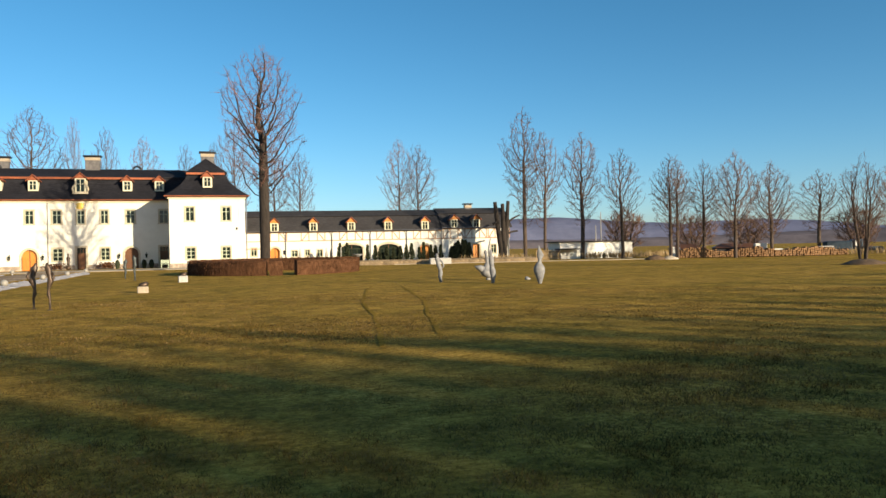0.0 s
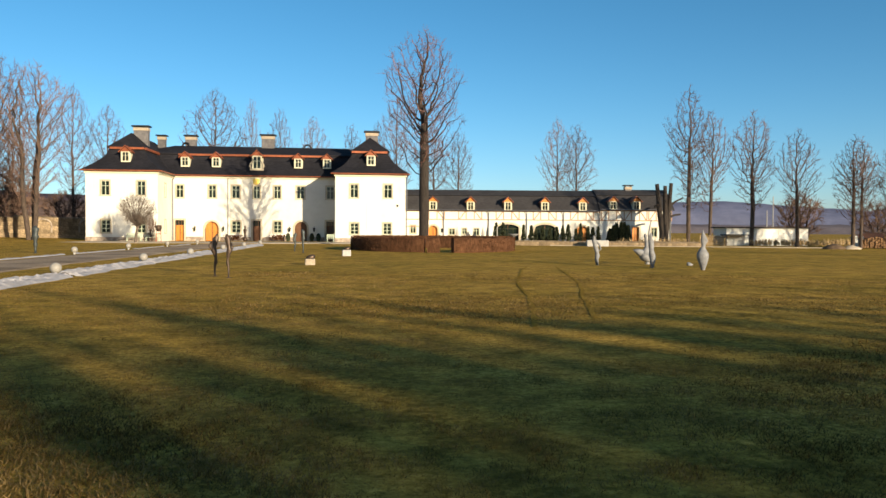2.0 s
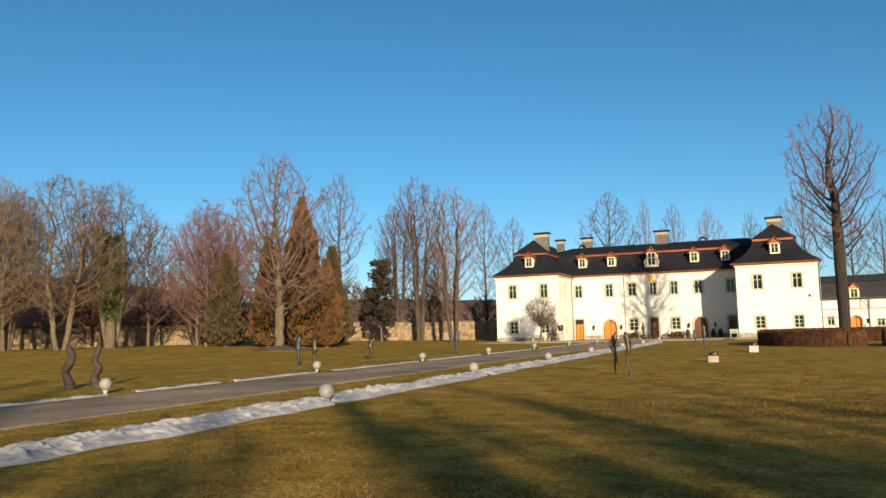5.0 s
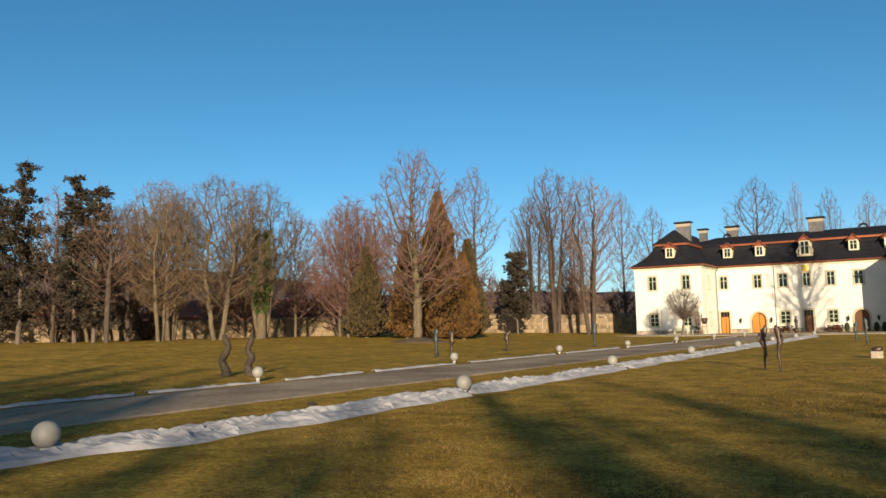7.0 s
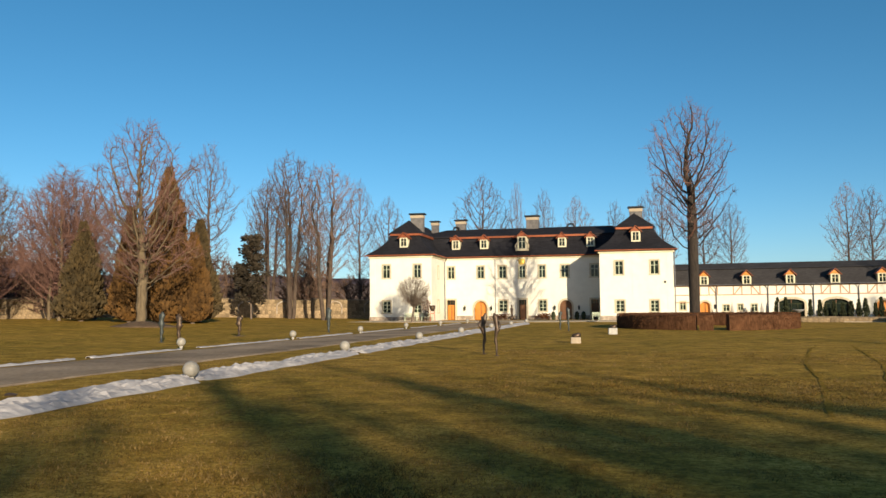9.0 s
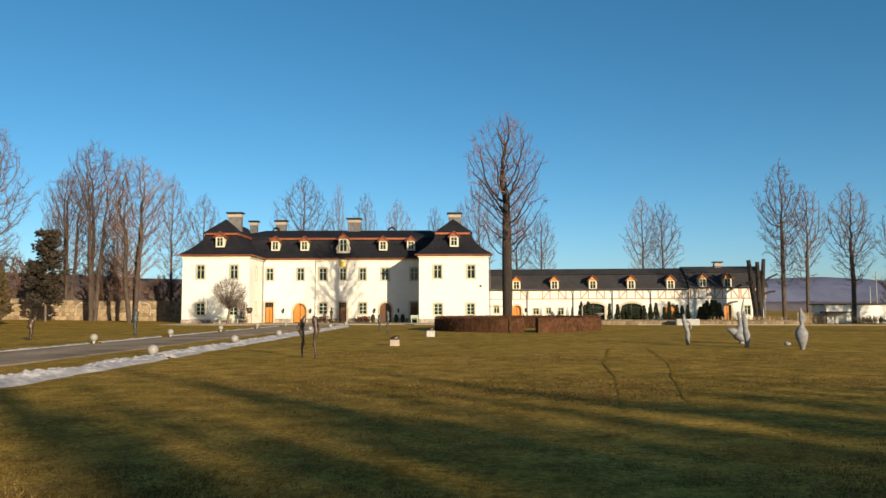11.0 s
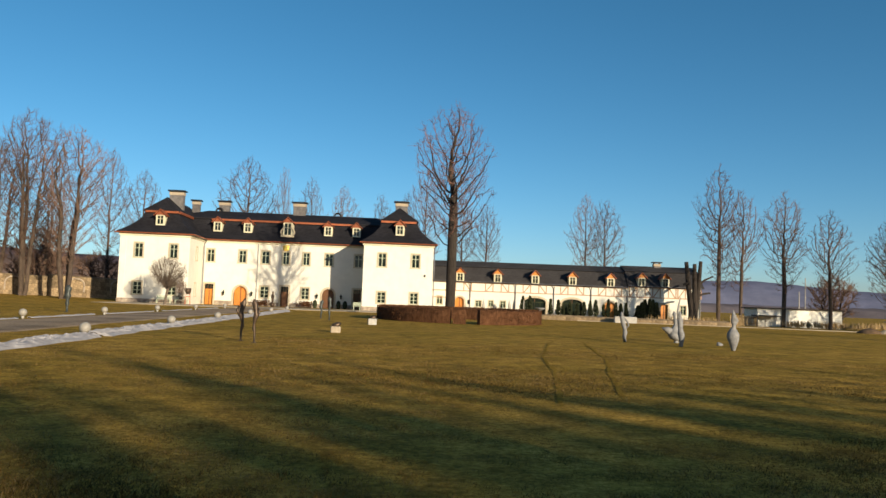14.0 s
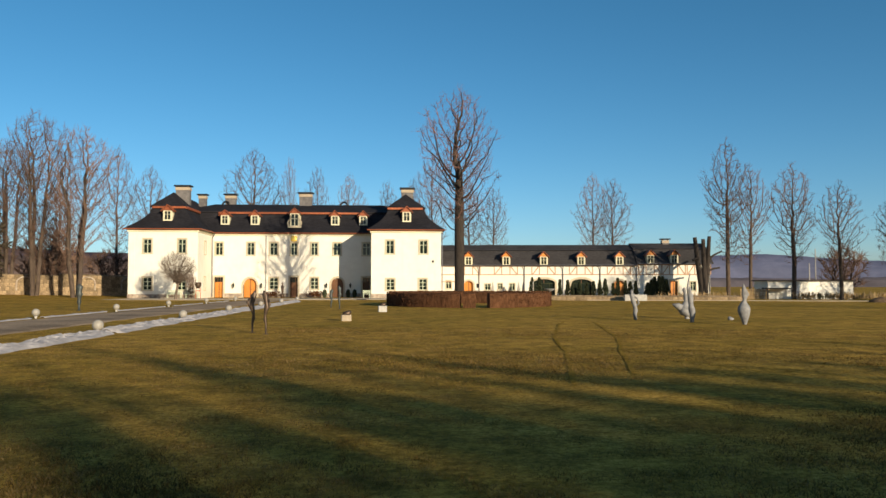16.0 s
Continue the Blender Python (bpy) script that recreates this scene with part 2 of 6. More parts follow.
# woods mixed paler and greyer, with the haze painted into the colour
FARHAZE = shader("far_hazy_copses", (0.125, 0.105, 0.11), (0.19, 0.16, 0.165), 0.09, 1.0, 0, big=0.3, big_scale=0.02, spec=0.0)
SOIL = shader("tyre_rut_soil", (0.21, 0.132, 0.024), (0.36, 0.225, 0.045), 7, 1.0, 0, 25, spec=0.0)

# ---- mesh helpers ----


class Build:
    """Gathers vertices and faces of one mesh."""

    def __init__(self):
        self.v, self.f, self.n = [], [], 0

    def add(self, verts, faces):
        self.v.extend(tuple(map(float, p)) for p in verts)
        self.f.extend(tuple(i + self.n for i in face) for face in faces)
        self.n = len(self.v)
        return self

    def box(self, x0, x1, y0, y1, z0, z1, bevel=0.0):
        b = bevel
        if not b:
            v = [(x, y, z) for z in (z0, z1) for y in (y0, y1) for x in (x0, x1)]
            return self.add(v, [(0, 2, 3, 1), (4, 5, 7, 6), (0, 1, 5, 4), (2, 6, 7, 3), (0, 4, 6, 2), (1, 3, 7, 5)])
        ring = [(x0 + b, y0), (x1 - b, y0), (x1, y0 + b), (x1, y1 - b), (x1 - b, y1), (x0 + b, y1), (x0, y1 - b), (x0, y0 + b)]
        inner = [(x + (b if x < (x0 + x1) / 2 else -b), y + (b if y < (y0 + y1) / 2 else -b)) for x, y in ring]
        v = [(x, y, z0) for x, y in ring] + [(x, y, z1 - b) for x, y in ring] + [(x, y, z1) for x, y in inner]
        f = [(i, (i + 1) % 8, 8 + (i + 1) % 8, 8 + i) for i in range(8)] + [(8 + i, 8 + (i + 1) % 8, 16 + (i + 1) % 8, 16 + i) for i in range(8)]
        return self.add(v, f + [tuple(range(16, 24)), tuple(range(7, -1, -1))])

    def tube(self, pts, radii, n=6, cap=True):
        pts = [Vector(p) for p in pts]
        v, f, side = [], [], None
        for i, (p, r) in enumerate(zip(pts, radii)):
            t = (pts[min(i + 1, len(pts) - 1)] - pts[max(i - 1, 0)]).normalized()
            if side is None:
                side = t.orthogonal().normalized()
            side = (side - t * side.dot(t)).normalized()
            up = t.cross(side)
            v += [p + r * (math.cos(a) * side + math.sin(a) * up) for a in (2 * math.pi * k / n for k in range(n))]
        for i in range(len(pts) - 1):
            f += [(i * n + k, i * n + (k + 1) % n, (i + 1) * n + (k + 1) % n, (i + 1) * n + k) for k in range(n)]
        if cap:
            f += [tuple(range(n - 1, -1, -1)), tuple(range((len(pts) - 1) * n, len(pts) * n))]
        return self.add(v, f)

    def rings(self, prof, n=16):
        """Stacked ellipses: z, half width, half depth, shift x, shift y."""
        v, f = [], []
        for z, rx, ry, ox, oy in prof:
            v += [(ox + rx * math.cos(a), oy + ry * math.sin(a), z) for a in (2 * math.pi * k / n for k in range(n))]
        for i in range(len(prof) - 1):
            f += [(i * n + k, i * n + (k + 1) % n, (i + 1) * n + (k + 1) % n, (i + 1) * n + k) for k in range(n)]
        f += [tuple(range(n - 1, -1, -1)), tuple(range((len(prof) - 1) * n, len(prof) * n))]
        return self.add(v, f)

    def wall(self, x0, x1, z0, z1, holes, y=0.0, thick=0.5):
        """A wall that faces -y, with openings (x0, x1, z0, z1, rise of an arch) right through it."""
        xs = sorted({x0, x1, *[h[0] for h in holes], *[h[1] for h in holes]})
        zs = sorted({z0, z1, *[h[2] for h in holes], *[h[3] for h in holes]})

        def hollow(x, z):
            return any(h[0] < x < h[1] and h[2] < z < h[3] for h in holes)

        for a, b in zip(xs, xs[1:]):
            for c, d in zip(zs, zs[1:]):
                if not hollow((a + b) / 2, (c + d) / 2):
                    self.add([(a, y, c), (b, y, c), (b, y, d), (a, y, d)], [(0, 1, 2, 3)])
                    self.add([(a, y + thick, c), (b, y + thick, c), (b, y + thick, d), (a, y + thick, d)], [(3, 2, 1, 0)])
        for a, b, c, d, rise in holes:
            q = [(a, c), (b, c), (b, d), (a, d)]
            for (xa, za), (xb, zb) in zip(q, q[1:] + q[:1]):
                self.add([(xa, y, za), (xb, y, zb), (xb, y + thick, zb), (xa, y + thick, za)], [(3, 2, 1, 0)])
            if rise:
                m, hw, k = (a + b) / 2, (b - a) / 2, 10
                arc = [(m + hw * math.cos(math.pi * i / k), d - rise + (rise - 0.01) * math.sin(math.pi * i / k)) for i in range(k + 1)]
                for (xa, za), (xb, zb) in zip(arc, arc[1:]):
                    self.add([(xa, y, za), (xb, y, zb), (xb, y, d), (xa, y, d)], [(3, 2, 1, 0)])
                    self.add([(xa, y, za), (xb, y, zb), (xb, y + thick, zb), (xa, y + thick, za)], [(0, 1, 2, 3)])
        for xe in (x0, x1):
            self.add([(xe, y, z0), (xe, y + thick, z0), (xe, y + thick, z1), (xe, y, z1)], [(0, 1, 2, 3)])
        return self.add([(x0, y, z1), (x1, y, z1), (x1, y + thick, z1), (x0, y + thick, z1)], [(0, 1, 2, 3)])

    def mesh(self, name, smooth=False):
        me = bpy.data.meshes.new(name)
        me.from_pydata(self.v, [], self.f)
        bm = bmesh.new()
        bm.from_mesh(me)
        if len(bm.faces) < 60000:
            bmesh.ops.recalc_face_normals(bm, faces=bm.faces)
        bm.to_mesh(me)
        bm.free()
        if smooth:
            me.shade_smooth()
        return me


def part(name, shape, material, parent, label="", at=(0, 0, 0), rz=0.0, smooth=False):
    """One mesh object under a thing or part; shape: a Build, or a mesh that is shared."""
    me = shape.mesh(name, smooth) if isinstance(shape, Build) else shape
    if not me.materials:
        me.materials.append(material)
    ob = new(name, me)
    ob.parent = parent
    ob.matrix_basis = pose(*at, 0, 0, rz)
    if label:
        ob["label"] = label
    return ob


def thing(name, label, category, at=(0, 0, 0), rz=0.0, group="", shape=None, material=None, smooth=False, kind=""):
    """A top-level thing: an Empty at its base, or one mesh."""
    me = None
    if shape is not None:
        me = shape.mesh(name, smooth) if isinstance(shape, Build) else shape
        if not me.materials:
            me.materials.append(material)
    ob = new(name, me)
    ob.matrix_basis = pose(*at, 0, 0, rz)
    return tagged(ob, label, category, group, kind)


def ease(a, b, x):
    s = min(1.0, max(0.0, (x - a) / (b - a)))
    return s * s * (3 - 2 * s)


def ground_z(x, y):
    """The lawn is flat, and rises a little towards the old park wall."""
    return 0.62 * ease(24, 62, -x) * ease(-20, 30, y)

# ---- the large structure ----


def make_ground():
    lines = [0.0]
    step = 1.0
    while lines[-1] < 4200:
        lines.append(lines[-1] + step)
        step *= 1.06 if lines[-1] < 130 else 1.35
    axis = sorted({-v for v in lines} | set(lines))
    n = len(axis)
    v = [(x, y, ground_z(x, y) + (0.035 * noise.noise((x * 0.21, y * 0.21, 3)) if abs(x) < 140 and abs(y) < 140 else 0)) for y in axis for x in axis]
    f = [(j * n + i, j * n + i + 1, (j + 1) * n + i + 1, (j + 1) * n + i) for j in range(n - 1) for i in range(n - 1)]
    return thing("ground", "dry olive-brown winter lawn stretching to the distance", "lawn", shape=Build().add(v, f), material=LAWN, smooth=True, kind="structure")


make_ground()


def road_edges(y):
    return -17.75 + 0.036 * y, -13.62 + 0.031 * y


def sheet(left, right, y0, y1, z, rough, step=1.0, across=5, seed=0):
    """A thin slab that follows two edges, with a wavering rim and a skirt into the ground."""
    b, rows = Build(), []
    k = max(2, int((y1 - y0) / step))
    for j in range(k + 1):
        y = y0 + (y1 - y0) * j / k
        a, c = left(y) + rough * noise.noise((seed, y * 0.6, 0)), right(y) + rough * noise.noise((seed + 9, y * 0.6, 0))
        rows.append([(a - 0.3, y, -0.05)] + [(a + (c - a) * i / across, y, z + ground_z(a, y) + (0.04 if 0 < i < across else 0.022)) for i in range(across + 1)] + [(c + 0.3, y, -0.05)])
    w = across + 3
    b.add([p for r in rows for p in r], [(j * w + i, j * w + i + 1, (j + 1) * w + i + 1, (j + 1) * w + i) for j in range(k) for i in range(w - 1)])
    return b


thing("road", "worn grey asphalt drive leading to the manor", "road", shape=sheet(lambda y: road_edges(y)[0], lambda y: road_edges(y)[1], -40, 84, 0.015, 0.18), material=ASPHALT, kind="structure")
fc = Build()
fc.box(-34, 8, 83.5, 91.6, -0.1, 0.05)
thing("pavement", "pale gravel forecourt along the manor front", "forecourt", shape=fc, material=GRAVEL, kind="structure")

# hills far behind the park


def ridge(name, a0, a1, dist, heights, material, label, seed):
    """A far chain of hills between two bearings; heights in degrees above the eye."""
    b, v, k = Build(), [], 150
    for i in range(k + 1):
        a = a0 + (a1 - a0) * i / k
        e = np.interp(a, [h[0] for h in heights], [h[1] for h in heights])
        top = dist * math.tan(radians(e)) + dist * 0.0016 * (noise.noise((a * 0.5, seed, 0)) + 0.6 * noise.noise((a * 2.3, seed, 1)) + 0.35 * noise.noise((a * 9, seed, 1)))
        for r, z in ((1.0, -5.0), (1.02, top * 0.45), (1.08, top), (1.4, -5.0)):
            v.append((dist * r * math.sin(radians(a)), dist * r * math.cos(radians(a)), z + (1.65 if z > 0 else 0)))
    f = [(4 * i + c, 4 * i + 4 + c, 4 * i + 5 + c, 4 * i + 1 + c) for i in range(k) for c in range(3)]
    return thing(name, label, "hills", shape=b.add(v, f), material=material, smooth=True, kind="structure")


ridge("backdrop_hills", 8, 100, 2600, [(8, 2.0), (20, 2.0), (26, 2.25), (31, 1.8), (35, 1.5), (40, 1.7), (44, 1.4), (48, 0.9), (60, 0.9), (100, 1.5)], HAZEBLUE, "long wooded ridge on the horizon, coloured blue by painted haze", 4)
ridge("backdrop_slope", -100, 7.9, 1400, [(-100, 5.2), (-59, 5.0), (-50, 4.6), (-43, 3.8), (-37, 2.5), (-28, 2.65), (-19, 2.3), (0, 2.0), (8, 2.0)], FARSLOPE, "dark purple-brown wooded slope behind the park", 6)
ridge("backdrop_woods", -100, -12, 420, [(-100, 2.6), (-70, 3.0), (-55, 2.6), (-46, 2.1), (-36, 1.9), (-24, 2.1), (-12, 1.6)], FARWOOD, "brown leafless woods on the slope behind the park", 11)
ridge("backdrop_meadow_woods", 14, 100, 520, [(14, 0.4), (24, 0.5), (30, 0.4), (38, 0.6), (44, 0.75), (60, 0.9), (100, 0.9)], FARHAZE, "leafless woods on the far side of the fields, paled by painted haze", 21)

# ---- the manor ----
MX, MY = -12.3, 92.0
manor = thing("manor_house", "long white two-storey manor with dark mansard roof", "manor house", at=(MX, MY, 0))
WINS = {}


def window(parent, x, z0, w, h, y, bars=1, surround=0.16, rz=0.0):
    """A window in an opening: stone surround, painted sash with glazing bars, glass."""
    key = (round(w, 2), round(h, 2), bars, surround)
    if key not in WINS:
        s = surround
        st, sa, gl = Build(), Build(), Build()
        for box in ((-w / 2 - s, -w / 2, 0, h), (w / 2, w / 2 + s, 0, h), (-w / 2 - s, w / 2 + s, h, h + s), (-w / 2 - s - 0.05, w / 2 + s + 0.05, -0.12, 0)):
            st.box(box[0], box[1], -0.05, 0.10, box[2], box[3])
        t = 0.06
        for box in ((-w / 2, -w / 2 + t, 0, h), (w / 2 - t, w / 2, 0, h), (-w / 2 + t, w / 2 - t, 0, t), (-w / 2 + t, w / 2 - t, h - t, h), (-0.045, 0.045, t, h - t)):
            sa.box(box[0], box[1], 0.10, 0.17, box[2], box[3])
        for i in range(bars):
            zz = h * (0.66 if bars == 1 else (i + 1) / (bars + 1))
            sa.box(-w / 2 + t, w / 2 - t, 0.105, 0.165, zz - 0.03, zz + 0.03)
        gl.box(-w / 2, w / 2, 0.13, 0.145, 0, h)
        WINS[key] = [m.mesh(n) for m, n in ((st, "window"), (sa, "sash"), (gl, "pane"))]
    st, sa, gl = WINS[key]
    ob = part("window", st, STONE, parent, at=(x, y, z0), rz=rz)
    part("sash", sa, SASHM, ob)
    part("pane", gl, GLASS, ob)
    return ob


def door(parent, x, w, h, y, rise=0.0, material=None, transom=0.0, label="", surround=0.22):
    """A boarded double door in a stone surround, with an arched or glazed top."""
    st, lf = Build(), Build()
    k = 12
    arc = [(w / 2 * math.cos(math.pi * i / k), h - rise + rise * math.sin(math.pi * i / k)) for i in range(k + 1)] if rise else [(w / 2, h), (-w / 2, h)]
    inner = [(w / 2, 0)] + arc + [(-w / 2, 0)]
    outer = [(w / 2 + surround, 0)] + [(a * (1 + 2 * surround / w), c + (surround * max(0.25, (c - h + rise) / rise) if rise else surround)) for a, c in arc] + [(-w / 2 - surround, 0)]
    m = len(inner)
    v = [(a, yy, c) for ring, yy in ((inner, -0.06), (outer, -0.06), (inner, 0.35), (outer, 0.0)) for a, c in ring]
    f = []
    for i in range(m - 1):
        f += [(i, i + 1, m + i + 1, m + i), (i, 2 * m + i, 2 * m + i + 1, i + 1), (m + i, m + i + 1, 3 * m + i + 1, 3 * m + i)]
    st.add(v, f)
    top = h - transom
    rim = [(w / 2, 0.03)] + [(q, c if rise else top) for q, c in arc] + [(-w / 2, 0.03)]
    k2 = len(rim)
    lf.add([(q, yy, c) for yy in (0.30, 0.36) for q, c in rim], [tuple(range(k2)), tuple(range(2 * k2 - 1, k2 - 1, -1))] + [(i, (i + 1) % k2, k2 + (i + 1) % k2, k2 + i) for i in range(k2)])
    d = part("door", lf, material or OAK, parent, label or "orange oak boarded door in a stone surround", at=(x, y, 0))
    part("surround", st, STONE, d)
    for zz in (0.35, (h - transom) * 0.5, h - transom - rise - 0.25):
        part("batten", Build().box(-w / 2 + 0.02, w / 2 - 0.02, 0.275, 0.299, zz, zz + 0.12), material or OAK, d)
    part("meeting_rail", Build().box(-0.04, 0.04, 0.27, 0.274, 0.05, h - transom - 0.1), DARKOAK, d)
    part("handle", Build().tube([(0.08, 0.27, 1.0), (0.08, 0.22, 1.02), (0.18, 0.22, 1.02)], [0.015] * 3), IRON, d, "black iron handle")
    if transom:
        tr = Build()
        tr.box(-w / 2, w / 2, 0.30, 0.33, top + 0.05, h)
        part("transom_pane", tr, GLASS, d)
        tb = Build()
        for i in range(4):
            tb.box(-w / 2 + w * i / 3 - 0.03, -w / 2 + w * i / 3 + 0.03, 0.26, 0.30, top + 0.05, h)
        tb.box(-w / 2, w / 2, 0.26, 0.30, top, top + 0.06)
        part("transom_frame", tb, DARKOAK, d)
    return d


# openings of the three fronts: x, bottom, width, height
RW, LW = (9.88, 18.16), (-18.15, -10.25)
right_up, right_low = [(12.1, 5.28, 0.9, 1.56), (16.07, 5.28, 0.9, 1.56)], [(12.15, 0.98, 0.95, 1.3), (16.0, 0.98, 0.9, 1.3)]
left_up, left_low = [(-16.0, 5.28, 0.9, 1.62), (-12.05, 5.28, 0.88, 1.62)], [(-15.95, 1.0, 0.98, 1.45), (-12.05, 1.0, 0.9, 1.4)]
main_up = [(x + 12.3, 5.33, w, 1.55) for x, w in ((-21.58, 0.86), (-17.67, 0.86), (-14.82, 0.93), (-12.28, 0.8), (-9.75, 0.8), (-6.9, 0.93), (-3.2, 0.94))]
main_low = [(x + 12.3, 1.05, w, 1.42) for x, w in ((-14.78, 1.05), (-9.72, 0.93))]
main_doors = [(-21.59 + 12.3, 1.05, 2.55, 0.0, OAK, 0.62), (-17.72 + 12.3, 1.62, 2.4, 0.81, OAK, 0), (-12.28 + 12.3, 0.95, 2.55, 0.0, DARKOAK, 0.72), (-6.84 + 12.3, 1.5, 2.45, 0.75, DARKOAK, 0), (-3.21 + 12.3, 0.95, 2.5, 0.0, DARKOAK, 0.6)]
DM = 6.8
for lo, hi, wins, drs, y in ((*RW, right_up + right_low, [], 0), (*LW, left_up + left_low, [], 0), (LW[1], RW[0], main_up + main_low, main_doors, DM)):
    holes = [(x - w / 2, x + w / 2, z, z + h, 0) for x, z, w, h in wins] + [(d[0] - d[1] / 2, d[0] + d[1] / 2, -0.2, d[2], d[3]) for d in drs]
    part("wall", Build().wall(lo, hi, -0.2, 8.05, holes, y), PLASTER, manor)
    for x, z, w, h in wins:
        window(manor, x, z, w, h, y, 1 if z > 3 else 2)
    for x, w, h, rise, m, tr in drs:
        door(manor, x, w, h, y, rise, m, tr, "brown oak door in a stone surround" if m is DARKOAK else "")
    gaps = sorted((d[0] - d[1] / 2 - 0.23, d[0] + d[1] / 2 + 0.23) for d in drs)
    edges = [lo - (0.06 if y == 0 else 0)] + [e for g in gaps for e in g] + [hi + (0.06 if y == 0 else 0)]
    for a, b in zip(edges[::2], edges[1::2]):
        if b - a > 0.1:
            part("plinth", Build().box(a, b, y - 0.06, y + 0.05, -0.2, 0.52, 0.02), PLINTH, manor)
    # pilaster strips and the string course, slightly proud plaster
    for a in ((lo + 0.02, hi - 0.72) if y == 0 else (6.9,)):
        part("pilaster", Build().box(a, a + 0.7, y - 0.025, y + 0.02, 0.53, 7.75), PLASTER, manor)
    if y == 0:
        m = (lo + hi) / 2
        part("pilaster", Build().box(m - 0.45, m + 0.45, y - 0.025, y + 0.02, 0.53, 7.75), PLASTER, manor)
    part("cornice", Build().box(lo - 0.15 * (y == 0), hi + 0.15 * (y == 0), y - 0.16, y + 0.02, 7.78, 8.06, 0.04), CREAM, manor)
# side walls and back
for q in ((LW[0], LW[0] + 0.5, 0.5, 18), (RW[1] - 0.5, RW[1], 0.5, 18), (LW[0], RW[1], 18, 18.5)):
    part("wall", Build().box(*q, -0.2, 8.05), PLASTER, manor)
part("wall", Build().box(LW[1] - 0.5, LW[1], 0.5, DM, -0.2, 8.05), PLASTER, manor)
part("wall", Build().box(RW[0], RW[0] + 0.5, 0.5, DM, -0.2, 8.05), PLASTER, manor)
part("cornice", Build().box(LW[1] - 0.02, LW[1] + 0.15, 0.0, DM - 0.16, 7.78, 8.06), CREAM, manor)
for z in (1.0, 5.3):
    window(manor, LW[1], z, 0.7, 1.5, 3.5, 1, rz=90)


def mansard(x0, x1, y0, y1, z0, zb, zt, inset, over=0.45, hip=None):
    """Flared lower slope, a break, and a hipped upper roof."""
    b, prof = Build(), []
    for t in (0, 0.12, 0.3, 0.5, 0.75, 1.0):
        prof.append((inset * (1 - (1 - t) ** 1.7) if t < 1 else inset, z0 + (zb - z0) * t))
    rings = [(-over, z0 - 0.06), (-over, z0 + 0.06)] + [(i * 1.0 - over * (1 - i / inset), z + 0.07) for i, z in prof[1:]]
    rings += [(inset - 0.18, zb + 0.10), (inset - 0.18, zb + 0.26)]
    v = []
    for i, z in rings:
        v += [(x0 + i, y0 + i, z), (x1 - i, y0 + i, z), (x1 - i, y1 - i, z), (x0 + i, y1 - i, z)]
    f = [(4 * r + k, 4 * r + (k + 1) % 4, 4 * r + 4 + (k + 1) % 4, 4 * r + 4 + k) for r in range(len(rings) - 1) for k in range(4)]
    m = len(v)
    if x1 - x0 > y1 - y0:
        h = (y1 - y0) / 2
        v += [(x0 + h, y0 + h, zt), (x1 - h, y0 + h, zt)]
        f += [(m - 4, m - 3, m + 1, m), (m - 3, m - 2, m + 1), (m - 2, m - 1, m, m + 1), (m - 1, m - 4, m)]
    else:
        h = (x1 - x0) / 2
        v += [(x0 + h, y0 + h, zt), (x0 + h, y1 - h, zt)]
        f += [(m - 4, m - 3, m), (m - 3, m - 2, m + 1, m), (m - 2, m - 1, m + 1), (m - 1, m - 4, m, m + 1)]
    b.add(v, f)
    b.add(v[:4], [(0, 1, 2, 3)])
    return b


part("roof", mansard(LW[0] + 1.2, RW[1] - 1.2, DM, 18.5, 8.1, 10.75, 12.3, 2.1), SLATE, manor, "dark slate mansard roof")
part("roof", mansard(*LW, 0, 18.6, 8.1, 10.72, 12.85, 2.0), SLATE, manor, "dark slate hipped wing roof")
part("roof", mansard(*RW, 0, 18.6, 8.1, 10.72, 12.85, 2.0), SLATE, manor, "dark slate hipped wing roof")
# gutters and the copper bands at the roof's break
for lo, hi, y in ((LW[0] - 0.5, LW[1] + 0.5, -0.5), (RW[0] - 0.5, RW[1] + 0.5, -0.5), (LW[1] + 0.5, RW[0] - 0.5, DM - 0.5)):
    part("gutter", Build().tube([(lo, y, 8.08), (hi, y, 8.08)], [0.075] * 2, 8), COPPER, manor, "red-brown copper gutter")
part("gutter", Build().tube([(LW[1] + 0.5, -0.5, 8.08), (LW[1] + 0.5, DM - 0.5, 8.08)], [0.075] * 2, 8), COPPER, manor)
for lo, hi, y in ((LW[0] + 2.1, LW[1] - 1.9, 1.78), (RW[0] + 1.9, RW[1] - 2.1, 1.78), (LW[1] + 0.4, RW[0] - 1.0, DM + 1.88)):
    part("copper_band", Build().box(lo, hi, y - 0.09, y + 0.05, 10.70, 10.94, 0.03), COPPER, manor, "red-brown copper flashing band")
part("copper_band", Build().box(LW[1] - 1.93, LW[1] - 1.8, 1.9, DM + 1.8, 10.66, 10.98, 0.03), COPPER, manor)
part("downpipe", Build().tube([(LW[1] + 0.5, DM - 0.45, 8.0), (LW[1] + 0.16, DM - 0.12, 7.5), (LW[1] + 0.16, DM - 0.12, 0.1)], [0.06] * 3, 8), ZINC, manor)
part("downpipe", Build().tube([(RW[1] + 0.12, -0.1, 7.8), (RW[1] + 0.12, -0.1, 0.1)], [0.06] * 2, 8), ZINC, manor)
part("downpipe", Build().tube([(-3.45, DM - 0.12, 7.8), (-3.45, DM - 0.12, 0.1)], [0.03] * 2, 8), ZINC, manor)


